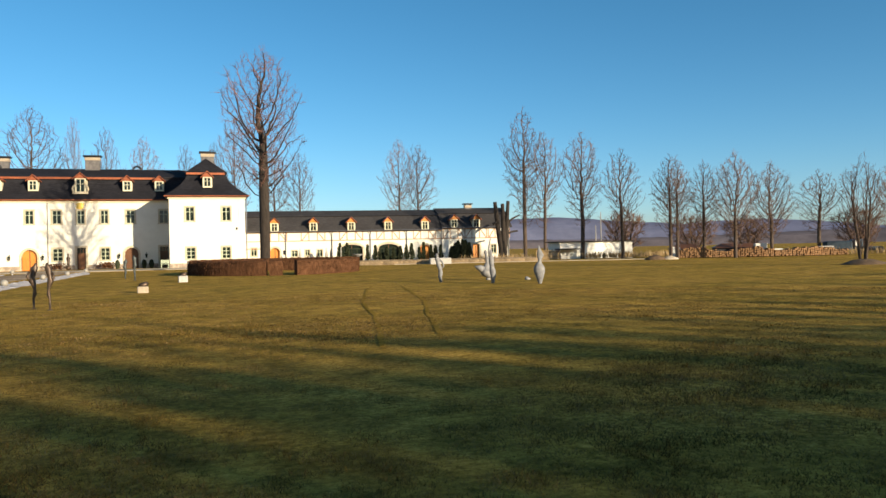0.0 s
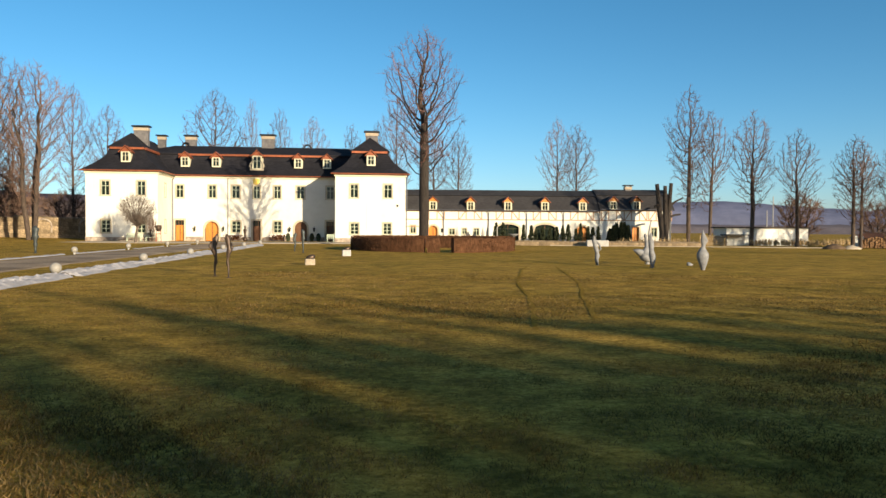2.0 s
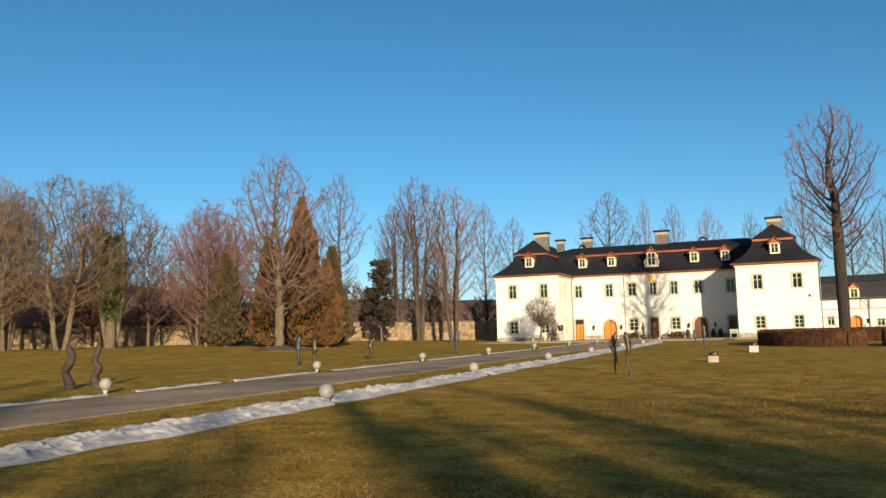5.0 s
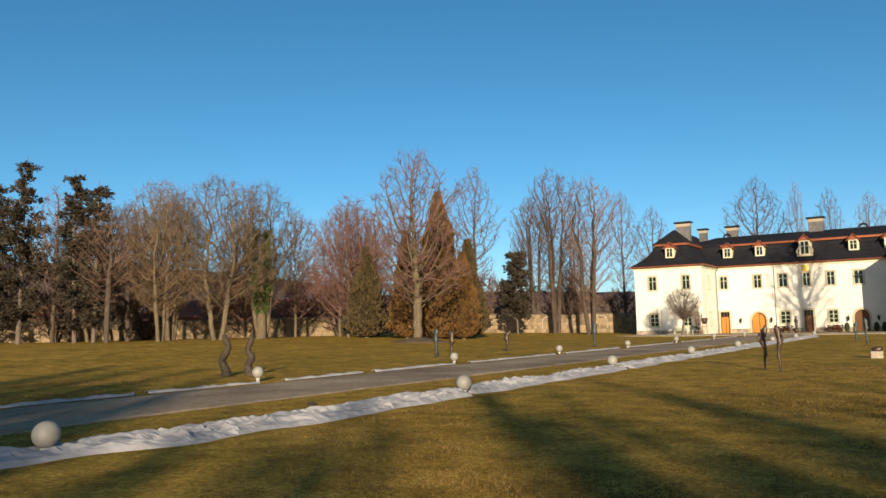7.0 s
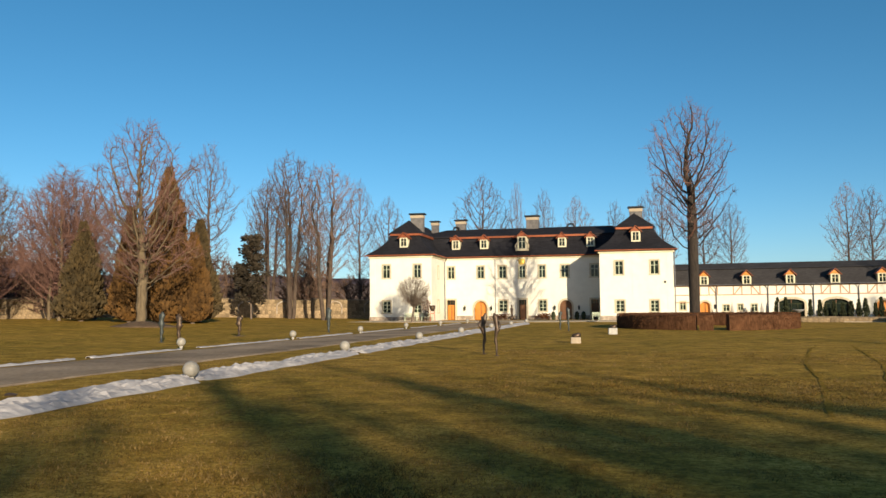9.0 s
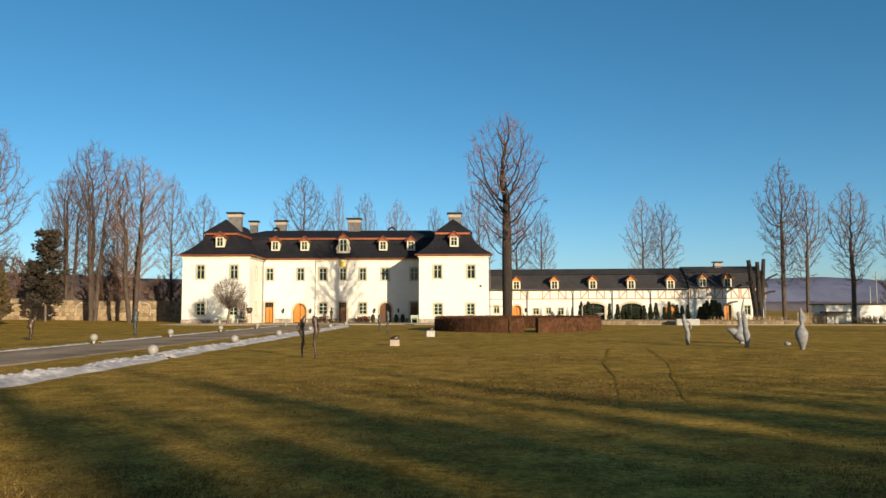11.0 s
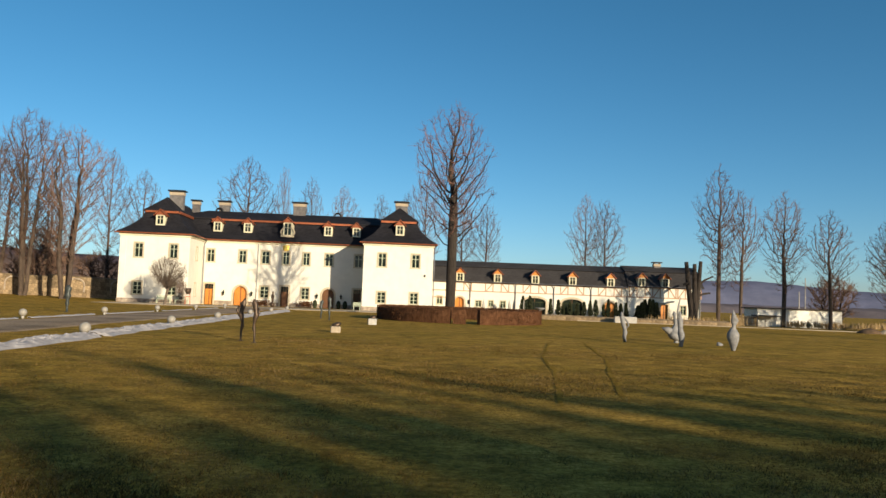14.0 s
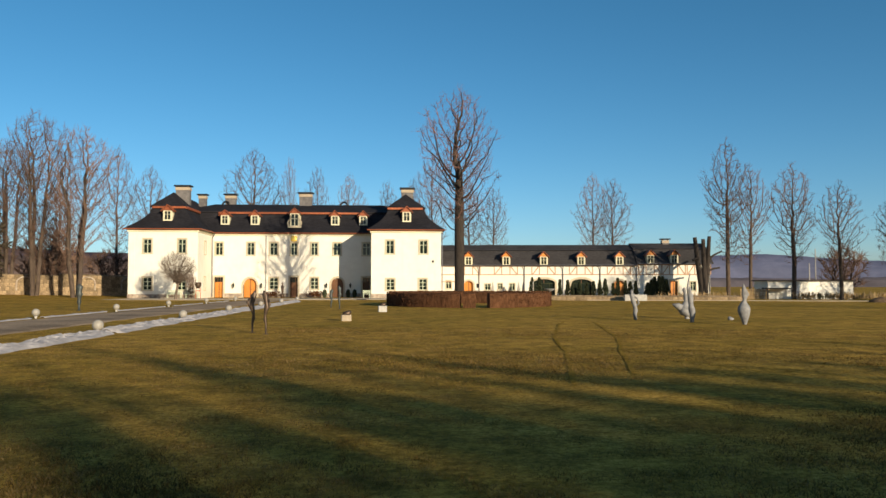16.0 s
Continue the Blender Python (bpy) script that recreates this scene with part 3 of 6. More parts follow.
def dormer(parent, x, y, z, w=0.98, h=1.25, roof_m=None, depth=2.2, name="dormer", gable_m=None, body_m=None, pitch=0.60):
    """A roof window: cheeks and front, a small gabled roof, sash and glass."""
    body, rf = Build(), Build()
    body.wall(-w / 2, w / 2, 0, h, [(-w / 2 + 0.11, w / 2 - 0.11, 0.11, h - 0.09, 0)], 0, 0.12)
    for s in (-1, 1):
        body.box(s * w / 2 - 0.05, s * w / 2 + 0.05, 0.12, depth, 0, h)
    body.add([(-w / 2, 0, h), (w / 2, 0, h), (0, 0, h + pitch - 0.1)], [(0, 1, 2)])
    o, t = w / 2 + 0.24, 0.08
    for s in (-1, 1):
        q = [(s * o, h - 0.16), (0, h + pitch), (0, h + pitch + t), (s * (o + 0.02), h - 0.16 + t)]
        v = [(a, yy, c) for yy in (-0.22, depth + 0.6) for a, c in q]
        rf.add(v, [(0, 1, 2, 3), (7, 6, 5, 4), (0, 4, 5, 1), (1, 5, 6, 2), (2, 6, 7, 3), (3, 7, 4, 0)])
    d = part(name, body, body_m or CREAM, parent, "roof dormer with a red-brown gable", at=(x, y, z))
    part("dormer_roof", rf, roof_m or COPPER, d, "red-brown copper gable")
    gb = Build().add([(-w / 2 - 0.08, -0.03, h - 0.04), (w / 2 + 0.08, -0.03, h - 0.04), (0, -0.03, h + pitch - 0.06), (-w / 2 - 0.08, 0.02, h - 0.04), (w / 2 + 0.08, 0.02, h - 0.04), (0, 0.02, h + pitch - 0.06)], [(0, 1, 2), (5, 4, 3), (0, 3, 4, 1), (1, 4, 5, 2), (2, 5, 3, 0)])
    part("gable", gb, gable_m or roof_m or COPPER, d)
    ww, hh = w - 0.22, h - 0.20
    sa = Build()
    for box in ((-ww / 2, -ww / 2 + 0.05, 0, hh), (ww / 2 - 0.05, ww / 2, 0, hh), (-0.035, 0.035, 0, hh), (-ww / 2, ww / 2, hh - 0.05, hh), (-ww / 2, ww / 2, 0, 0.05), (-ww / 2 + 0.05, ww / 2 - 0.05, hh * 0.6, hh * 0.6 + 0.04)):
        sa.box(box[0], box[1], 0.03, 0.08, 0.11 + box[2], 0.11 + box[3])
    part("sash", sa, CREAM, d)
    part("pane", Build().box(-ww / 2, ww / 2, 0.085, 0.095, 0.11, 0.11 + hh), GLASS, d)
    return d


for x, y, z in ((-26.3 + 12.3, 0.75, 9.12), (1.78 + 12.3, 0.75, 9.12)):
    dormer(manor, x, y, z)
for x in (-21.1, -17.35, -7.24, -3.65):
    dormer(manor, x + 12.3, DM + 0.72, 9.2)
cd = dormer(manor, -12.3 + 12.3, DM + 0.35, 8.95, 1.15, 1.75, name="baroque_dormer")
sc = Build()
for s in (-1, 1):
    sc.tube([(s * (0.60 + 0.16 * math.sin(a) + 0.10 * (1 - a / 6)), -0.06, 0.15 + 1.35 * a / 6) for a in [0.5 * i for i in range(13)]], [0.12 - 0.005 * i for i in range(13)], 8)
sc.box(-0.85, 0.85, -0.16, 0.0, -0.12, 0.10, 0.03)
part("scroll_frame", sc, STONE, cd, "carved sandstone scrolls")
part("finial", Build().rings([(2.2, .05, .05, 0, 0), (2.35, .10, .10, 0, 0), (2.5, .05, .05, 0, 0), (2.9, .015, .015, 0, 0)], 8), IRON, cd)


def chimney(parent, x, y, z0, z1, w, d):
    b, c, k = Build(), Build(), Build()
    b.box(x - w / 2, x + w / 2, y - d / 2, y + d / 2, z0, z1 - 0.62, 0.02)
    c.box(x - w / 2 - 0.06, x + w / 2 + 0.06, y - d / 2 - 0.06, y + d / 2 + 0.06, z1 - 0.62, z1 - 0.26, 0.03)
    k.box(x - w / 2 - 0.22, x + w / 2 + 0.22, y - d / 2 - 0.2, y + d / 2 + 0.2, z1 - 0.16, z1, 0.03)
    for sx in (-1, 1):
        for sy in (-1, 1):
            k.box(x + sx * w * 0.4 - 0.05, x + sx * w * 0.4 + 0.05, y + sy * d * 0.35 - 0.05, y + sy * d * 0.35 + 0.05, z1 - 0.26, z1 - 0.16)
    ob = part("chimney", b, CHIM, parent, "grey rendered chimney with white collar and dark cap")
    part("chimney_collar", c, GRAVEL, ob)
    part("chimney_cap", k, IRON, ob)


chimney(manor, 1.85 + 12.3 + 0.1, 5.2, 11.4, 13.75, 1.5, 0.9)
chimney(manor, -26.0 + 12.3 + 0.35, 5.2, 11.4, 13.85, 1.65, 0.9)
chimney(manor, -11.5 + 12.3, 12.6, 11.2, 13.95, 1.65, 1.0)
chimney(manor, -21.5 + 12.3, 13.2, 11.2, 13.75, 1.35, 0.9)
chimney(manor, -25.2 + 12.3, 13.2, 11.2, 13.7, 0.95, 0.8)
for x in (-6.4, -22.0):
    part("vent_cowl", Build().tube([(x + 12.3 + 0.45 * math.cos(a), 12.5, 12.25 + 0.42 * math.sin(a)) for a in [0.35 * i for i in range(10)]], [0.12] * 10, 8), IRON, manor, "dark arched roof vent")


def lantern(parent, x, y, z):
    b, g = Build(), Build()
    b.box(-0.03, 0.03, -0.02, 0.02, 0.2, 0.6).tube([(0, 0, 0.58), (0, -0.25, 0.62), (0, -0.25, 0.5)], [0.02] * 3, 6)
    b.rings([(0.48, .03, .03, 0, -.25), (0.42, .17, .17, 0, -.25), (0.40, .17, .17, 0, -.25)], 8).rings([(0.0, .08, .08, 0, -.25), (-0.04, .1, .1, 0, -.25)], 8)
    ob = part("wall_lantern", b, IRON, parent, "black iron wall lantern", at=(x, y - 0.02, z))
    part("lantern_glass", g.rings([(0.0, .09, .09, 0, -.25), (0.40, .14, .14, 0, -.25)], 8), GLASS, ob)


for x in (-19.75, -16.3, -8.2, -5.2):
    lantern(manor, x + 12.3, DM, 1.25)
crest = Build().rings([(0, .05, .05, 0, 0), (0.15, .42, .07, 0, 0), (0.45, .36, .08, 0, 0), (0.6, .5, .06, 0, 0), (0.8, .12, .05, 0, 0)], 14)
part("gilt_crest", crest, GOLD, manor, "gilded crest over the middle door", at=(-0.02, DM - 0.09, 7.0))
part("alarm_box", Build().box(17.1, 17.3, -0.1, 0, 4.25, 4.5, 0.02), IRON, manor)

# ---- the half-timbered annex ----
AO = (104 * math.sin(radians(5)), 104 * math.cos(radians(5)), 0)
annex = thing("stable_wing", "long cream half-timbered stable wing with dormers", "outbuilding", at=AO, rz=-5)
an_wins = [(-1.44, 1.08, 0.72, 1.06), (3.78, 0.88, 0.74, 0.82), (5.44, 1.0, 0.58, 0.76), (7.07, 0.86, 0.66, 0.9), (26.3, 0.86, 0.62, 1.12), (31.1, 0.8, 0.7, 1.2)]
an_doors = [(1.25, 1.2, 2.1, 0.45, OAK), (21.35, 1.5, 2.15, 0.5, OAK), (28.58, 0.95, 2.1, 0.0, OAK)]
an_gates = [(11.32, 2.9, 2.35, 0.5), (16.32, 2.7, 2.35, 0.5)]
JX = 23.66
for lo, hi, top in ((-3.0, JX, 4.2), (JX, 33.4, 4.4)):
    holes = [(x - w / 2, x + w / 2, z, z + h, 0) for x, z, w, h in an_wins if lo < x < hi]
    holes += [(d[0] - d[1] / 2, d[0] + d[1] / 2, -0.3, d[2], d[3]) for d in an_doors + an_gates if lo < d[0] < hi]
    part("wall", Build().wall(lo, hi, -0.3, top, holes, 0, 0.4), PLASTER, annex)
    # dark roof with a break: eave, break, ridge
    rf = Build()
    prof = [(-0.45, top - 0.06), (-0.45, top + 0.04), (1.9, top + 2.0), (1.75, top + 2.06), (4.6, top + 2.95), (9.6, top - 0.06)]
    v = [(x, a, c) for x in (lo - (0 if lo < 0 else 0.05), hi + (0.3 if hi > 30 else 0)) for a, c in prof]
    k = len(prof)
    rf.add(v, [(i, (i + 1) % k, k + (i + 1) % k, k + i) for i in range(k)] + [tuple(range(k)), tuple(range(2 * k - 1, k - 1, -1))])
    part("roof", rf, SLATEPALE, annex, "dark slate roof with a break")
    part("gutter", Build().tube([(lo, -0.5, top), (hi, -0.5, top)], [0.06] * 2, 8), ZINC, annex)
    # timber frame
    zb = 2.95
    beams = [((lo, zb), (hi, zb)), ((lo, top - 0.12), (hi, top - 0.12))]
    xs = [-2.6, -1.9, -0.6, 0.55, 1.9]
    bays = [1.22, 6.22, 11.25, 16.25, 21.3] if lo < 0 else [25.45, 28.55, 31.9]
    for c in bays:
        beams += [((c + s * q, zb), (c + s * q, top - 0.12)) for s in (-1, 1) for q in (0.55, 1.55)]
        beams += [((c + s * 1.5, zb), (c + s * 0.62, top - 0.14)) for s in (-1, 1)]
    beams += [((-2.9, 2.0), (-0.5, 2.0)), ((-2.6, 0.2), (-2.6, 4.0))] if lo < 0 else []
    for (xa, za), (xb, zc) in beams:
        L, a = math.hypot(xb - xa, zc - za), math.atan2(zc - za, xb - xa)
        tb = Build().box(0, L, -0.03, 0.06, -0.06, 0.06)
        ob = part("timber", tb, BEAM, annex)
        off = 0.004 if abs(a) < 0.1 else (0.001 if abs(a - math.pi / 2) < 0.1 else -0.003)
        ob.matrix_basis = Matrix.Translation((xa, -off, za)) @ Matrix.Rotation(-a, 4, "Y")
part("wall", Build().box(33.0, 33.4, 0.4, 9.0, -0.3, 4.4), PLASTER, annex)
part("wall", Build().add([(33.39, 0, 4.4), (33.39, 9.2, 4.4), (33.39, 4.6, 7.2)], [(0, 1, 2)]), PLASTER, annex)
for x, z, w, h in an_wins:
    window(annex, x, z, w, h, 0, 1, 0.1)
for x, w, h, rise, m in an_doors:
    door(annex, x, w, h, 0, rise, m)
for x, w, h, rise in an_gates:
    g = door(annex, x, w, h, 0, rise, GLASS, 0, "wide dark glazed arched gateway", 0.28)
    gb = Build()
    for i in range(5):
        gb.box(-w / 2 + w * i / 4 - 0.04, -w / 2 + w * i / 4 + 0.04, 0.2, 0.27, 0, 1.75)
    gb.box(-w / 2, w / 2, 0.2, 0.27, 1.72, 1.82)
    part("gate_frame", gb, THUJAGR, g, "dark green gate frame")
for x in (1.22, 6.25, 11.25, 16.22, 21.3, 25.4, 28.55):
    dormer(annex, x, -0.47, 4.16 + (0.2 if x > JX else 0), 0.98, 1.22, COPPER, 2.0, gable_m=OAK, pitch=0.6)
for x in (2.65, 8.69, 13.82, 18.78, 23.62, 33.3):
    part("downpipe", Build().tube([(x, -0.45, 4.15), (x, -0.12, 3.7), (x, -0.12, 0)], [0.055] * 3, 8), ZINC, annex)
part("notice_board", Build().box(2.3, 2.62, -0.06, 0, 1.2, 1.75, 0.01), IRON, annex)
part("notice_board", Build().box(19.35, 19.6, -0.06, 0, 1.4, 1.75, 0.01), IRON, annex)
chimney(annex, 28.6, 4.4, 6.6, 8.0, 0.9, 0.7)

# ---- trees ----


class Twigs:
    """Branches of a tree, gathered as arrays: thick tubes for the trunk, thin tapering spikes for the crown."""

    def __init__(self, seed):
        self.rnd = random.Random(seed)
        self.trunk, self.v, self.f = Build(), [], []

    def spike(self, p, q, r):
        """A tapering three-sided twig from p to q."""
        d = q - p
        a = d.orthogonal().normalized() * r
        b = d.cross(a).normalized() * r
        i = len(self.v)
        self.v += [p + a, p - 0.5 * a + 0.87 * b, p - 0.5 * a - 0.87 * b, q]
        self.f += [(i, i + 1, i + 3), (i + 1, i + 2, i + 3), (i + 2, i, i + 3)]

    def way(self, d, angle, up):
        """A direction that leaves d by an angle, pulled upwards."""
        r = self.rnd
        side = d.orthogonal().normalized()
        side.rotate(Matrix.Rotation(r.uniform(0, 2 * math.pi), 3, d))
        w = d * math.cos(angle) + side * math.sin(angle)
        w.z += up
        return w.normalized()

    def limb(self, p, d, length, r0, steps, wob, up, n=5, thick=True, r1=None):
        """A crooked limb; gives its points."""
        pts, rad = [p.copy()], [r0]
        r1 = r0 * 0.25 if r1 is None else r1
        for i in range(steps):
            d = (d + Vector([self.rnd.gauss(0, wob) for _ in range(3)]) + Vector((0, 0, up))).normalized()
            p = p + d * (length / steps)
            pts.append(p)
            rad.append(r0 + (r1 - r0) * (i + 1) / steps)
        if thick:
            self.trunk.tube(pts, rad, n, cap=False)
        else:
            b = Build().tube(pts, rad, 3, cap=False)
            k = len(self.v)
            self.v += [Vector(q) for q in b.v]
            self.f += [tuple(i + k for i in face) for face in b.f]
        return pts, rad


ROUND = ((0, .25), (.15, .75), (.4, 1), (.65, .92), (.85, .6), (1, .12))
SPIRE = ((0, .3), (.15, .8), (.35, 1), (.6, .8), (.8, .5), (1, .1))
VASE = ((0, .15), (.25, .6), (.5, .9), (.75, 1), (.9, .75), (1, .3))


def grow(rng, H, W, clear, leader, n, step, slope, outline, wander, lean, feet, lumps):
    """Branches that grow towards free places in a lumpy crown; gives points and parents."""
    seed = rng.uniform(0, 90)
    free = []
    while len(free) < n:
        u, a = rng.random(), rng.uniform(0, 2 * math.pi)
        full = float(np.interp(u, [q[0] for q in outline], [q[1] for q in outline]))
        if rng.random() > 0.15 + 0.85 * full:
            continue
        z = H * (clear + (1.03 - clear) * u)
        rho = W / 2 * full * (1 + lumps * noise.noise((1.3 * math.cos(a) + seed, 1.3 * math.sin(a), z * 0.33))) * rng.random() ** 0.6
        low = z - slope * rho
        if low > clear * H * 0.75:
            free.append((rho * math.cos(a) + lean * z, rho * math.sin(a), low))
    free = np.array(free)
    pts, par = [], []
    for fx, fy in feet:
        x, y, z, last = fx * 0.25, fy * 0.25, -0.2, -1
        dx = dy = 0.0
        while z < H * leader:
            pts.append((x + lean * max(z, 0) + dx, y + dy, z))
            par.append(last)
            last = len(pts) - 1
            z += step
            x, y = x + fx * 0.75 * step / (H * leader), y + fy * 0.75 * step / (H * leader)
            dx, dy = dx + rng.normal(0, wander) * step, dy + rng.normal(0, wander) * step
    near = np.full(len(free), 1e9)
    who = np.zeros(len(free), int)
    new_from = 0
    for _ in range(90):
        for k in range(new_from, len(pts)):
            d = ((free - pts[k]) ** 2).sum(1)
            m = d < near
            near[m], who[m] = d[m], k
        live = near > (1.3 * step) ** 2
        free, near, who = free[live], near[live], who[live]
        new_from = len(pts)
        if not len(free):
            break
        for k in np.unique(who):
            to = free[who == k] - pts[k]
            w = (to / np.linalg.norm(to, axis=1)[:, None]).mean(0) + rng.normal(0, 0.15, 3)
            w /= np.linalg.norm(w) + 1e-6
            pts.append(tuple(np.array(pts[k]) + step * w))
            par.append(int(k))
        if len(pts) > 5 * n:
            break
    out = []
    for i, (x, y, z) in enumerate(pts):
        rho = math.hypot(x - lean * max(z, 0), y)
        bow = min(1.0, rho / (0.25 * W)) * 0.024 * H
        q = Vector((x, y, z + slope * max(0.0, rho - 0.6)))
        out.append(q + bow * noise.noise_vector(q * (5.5 / H) + Vector((seed, 0, 0))))
    return out, par


def bare_tree(seed, H, W, clear=0.35, r0=None, leader=0.75, n=520, step=0.5, slope=0.8, outline=ROUND, twigs=2, twig_len=0.7, twig_r=0.012, wander=0.03, lean=0.0, feet=((0, 0),), lumps=0.5, droop=0.0, fork=2.3, sprout=0.0):
    """Meshes of a leafless tree: trunk with limbs, and a crown of branchlets and fine twigs."""
    rng = np.random.default_rng(seed)
    t = Twigs(seed)
    rnd = t.rnd
    pts, par = grow(rng, H, W, clear, leader, n, step, slope, outline, wander, lean, feet, lumps)
    m = len(pts)
    kids = [[] for _ in range(m)]
    for i, p in enumerate(par):
        if p >= 0:
            kids[p].append(i)
    rad = [0.0] * m
    for i in range(m - 1, -1, -1):
        rad[i] = max(twig_r * 1.25, sum(rad[k] ** fork for k in kids[i]) ** (1 / fork))
    r0 = r0 or H * 0.016
    big = max(rad)
    rad = [twig_r * 1.25 + (r - twig_r * 1.25) * (r0 - twig_r) / (big - twig_r) for r in rad]
    starts = [(None, i) for i in range(m) if par[i] < 0]
    thin = Build()
    while starts:
        head, i = starts.pop()
        line, rr = ([pts[head]], [rad[i]]) if head is not None else ([pts[i] - Vector((0, 0, 0.1))], [rad[i] * 1.75])
        while True:
            line.append(pts[i])
            rr.append(rad[i] * (1.3 if par[i] < 0 else 1))
            if not kids[i]:
                break
            best = max(kids[i], key=lambda k: rad[k])
            starts += [(i, k) for k in kids[i] if k != best]
            i = best
        if len(line) < 2:
            continue
        rr[-1] *= 0.4
        stout = rr[0] > max(0.055, 2.5 * twig_r)
        if not stout and len(line) > 4:
            line, rr = line[:-1:2] + line[-1:], rr[:-1:2] + rr[-1:]
        (t.trunk if stout else thin).tube(line, rr, 8 if rr[0] > 0.14 else 5 if stout else 3, cap=False)
    t.v, t.f = [Vector(q) for q in thin.v], list(thin.f)
    for i in range(m):
        if par[i] < 0 or (rad[i] > 4 * twig_r and not rnd.random() < sprout):
            continue
        ax = (pts[i] - pts[par[i]]).normalized()
        for _ in range(twigs + 2 * (not kids[i])):
            w = t.way(ax, rnd.uniform(0.3, 0.95), 0.25 - droop)
            q = pts[par[i]].lerp(pts[i], rnd.random())
            L = twig_len * rnd.uniform(0.45, 1.25)
            t.spike(q, q + w * L, twig_r)
            if rnd.random() < 0.6:
                c = q + w * L * rnd.uniform(0.3, 0.7)
                t.spike(c, c + t.way(w, rnd.uniform(0.4, 0.8), 0.2 - droop) * L * 0.6, twig_r * 0.75)
    crown = bpy.data.meshes.new("crown")
    crown.from_pydata([tuple(q) for q in t.v], [], t.f)
    return t.trunk.mesh("trunk", True), crown


def leaf_mesh(name, places, size, rnd, slim=0.5, lift=None):
    """Many small pointed leaves, sprays or needle tufts; places: point and outward way."""
    v, f = [], []
    for p, w in places:
        a = w.orthogonal().normalized()
        a.rotate(Matrix.Rotation(rnd.uniform(0, 6.28), 3, w))
        s = size * rnd.uniform(0.6, 1.3)
        i = len(v)
        tip = p + w * s
        mid = p + w * s * 0.45
        v += [p, mid + a * s * slim, tip, mid - a * s * slim]
        f.append((i, i + 1, i + 2, i + 3))
    me = bpy.data.meshes.new(name)
    me.from_pydata([tuple(q) for q in v], [], f)
    return me


def thuja(seed, H, W, n=2600, size=0.42, flame=0.8):
    """A columnar conifer: a short stem and a dense crown of upright sprays with an uneven outline."""
    rnd = random.Random(seed)
    places = []
    for _ in range(n):
        u = rnd.random() ** 0.85
        a = rnd.uniform(0, 2 * math.pi)
        bulge = 1 + 0.48 * noise.noise((math.cos(a) * 1.6, math.sin(a) * 1.6, u * H * 0.55 + seed)) + 0.22 * noise.noise((math.cos(a) * 5, math.sin(a) * 5, u * H * 1.6 + seed))
        r = W / 2 * min(1.0, (u + 0.02) * 9) ** 0.5 * (1 - u) ** flame * bulge * 1.25 * rnd.uniform(0.72, 1.0)
        p = Vector((r * math.cos(a), r * math.sin(a), 0.25 + u * H * 0.96))
        places.append((p, Vector((math.cos(a) * 0.55, math.sin(a) * 0.55, 1 + rnd.uniform(-0.5, 0.3))).normalized()))
    core = Build().rings([(0.2, W * .2, W * .2, 0, 0), (H * .12, W * .36, W * .36, 0, 0), (H * .45, W * .27, W * .27, 0, 0), (H * .75, W * .12, W * .12, 0, 0), (H * .95, .03, .03, 0, 0)], 10)
    stem = Build().tube([(0, 0, -0.2), (0, 0, H * 0.3)], [W * 0.07, W * 0.04], 7)
    return stem.mesh("trunk"), leaf_mesh("crown", places, size, rnd, 0.3), core.mesh("inner_crown", True)


def conifer(seed, H, W, clear=0.15, whorls=16, per=7, tuft=0.5, sag=0.15, gaps=0.15, density=1.0):
    """A pine or spruce: whorled limbs that carry tufts of needles."""
    t = Twigs(seed)
    rnd = t.rnd
    pts, rad = t.limb(Vector((0, 0, -0.2)), Vector((0, 0, 1)), H, H * 0.014, 10, 0.015, 0.02, 7, True, 0.02)
    places = []
    for k in range(whorls):
        u = clear + (0.98 - clear) * k / whorls
        for j in range(per):
            if rnd.random() < gaps:
                continue
            x = min(9.99, (u + rnd.uniform(-0.02, 0.02)) * 10)
            p = pts[int(x)].lerp(pts[int(x) + 1], x - int(x))
            L = W / 2 * (0.25 + 0.75 * math.sin(math.pi * min(1, 0.32 + 0.66 * (u - clear) / (1 - clear)))) * rnd.uniform(0.6, 1.1)
            a = rnd.uniform(0, 6.28)
            lp, lr = t.limb(p, Vector((math.cos(a), math.sin(a), 0.25 - sag)), L, 0.05, 4, 0.10, 0.02, 4)
            for m in range(int((5 + L * 5) * density)):
                y = rnd.uniform(0.6, 3.99)
                q = lp[int(y)].lerp(lp[int(y) + 1], y - int(y))
                q = q + Vector([rnd.gauss(0, 0.10 + L * 0.055) for _ in range(3)])
                for _ in range(6):
                    w = Vector((math.cos(a) + rnd.gauss(0, .7), math.sin(a) + rnd.gauss(0, .7), rnd.gauss(0.25, .5))).normalized()
                    places.append((q + Vector([rnd.gauss(0, .08) for _ in range(3)]), w))
    return t.trunk.mesh("trunk", True), leaf_mesh("crown", places, tuft, rnd, 0.22)


def tree_thing(meshes, mats, label, at, scale=(1, 1, 1), rz=0.0, name="tree", category="tree", group=""):
    """An Empty at the foot of a tree, with its meshes as parts."""
    ob = thing(name, label, category, group=group)
    for me, m in zip(meshes, mats):
        part(me.name.split(".")[0], me, m, ob)
    ob.matrix_basis = pose(*at, 0, 0, rz) @ Matrix.Diagonal((*scale, 1))
    return ob


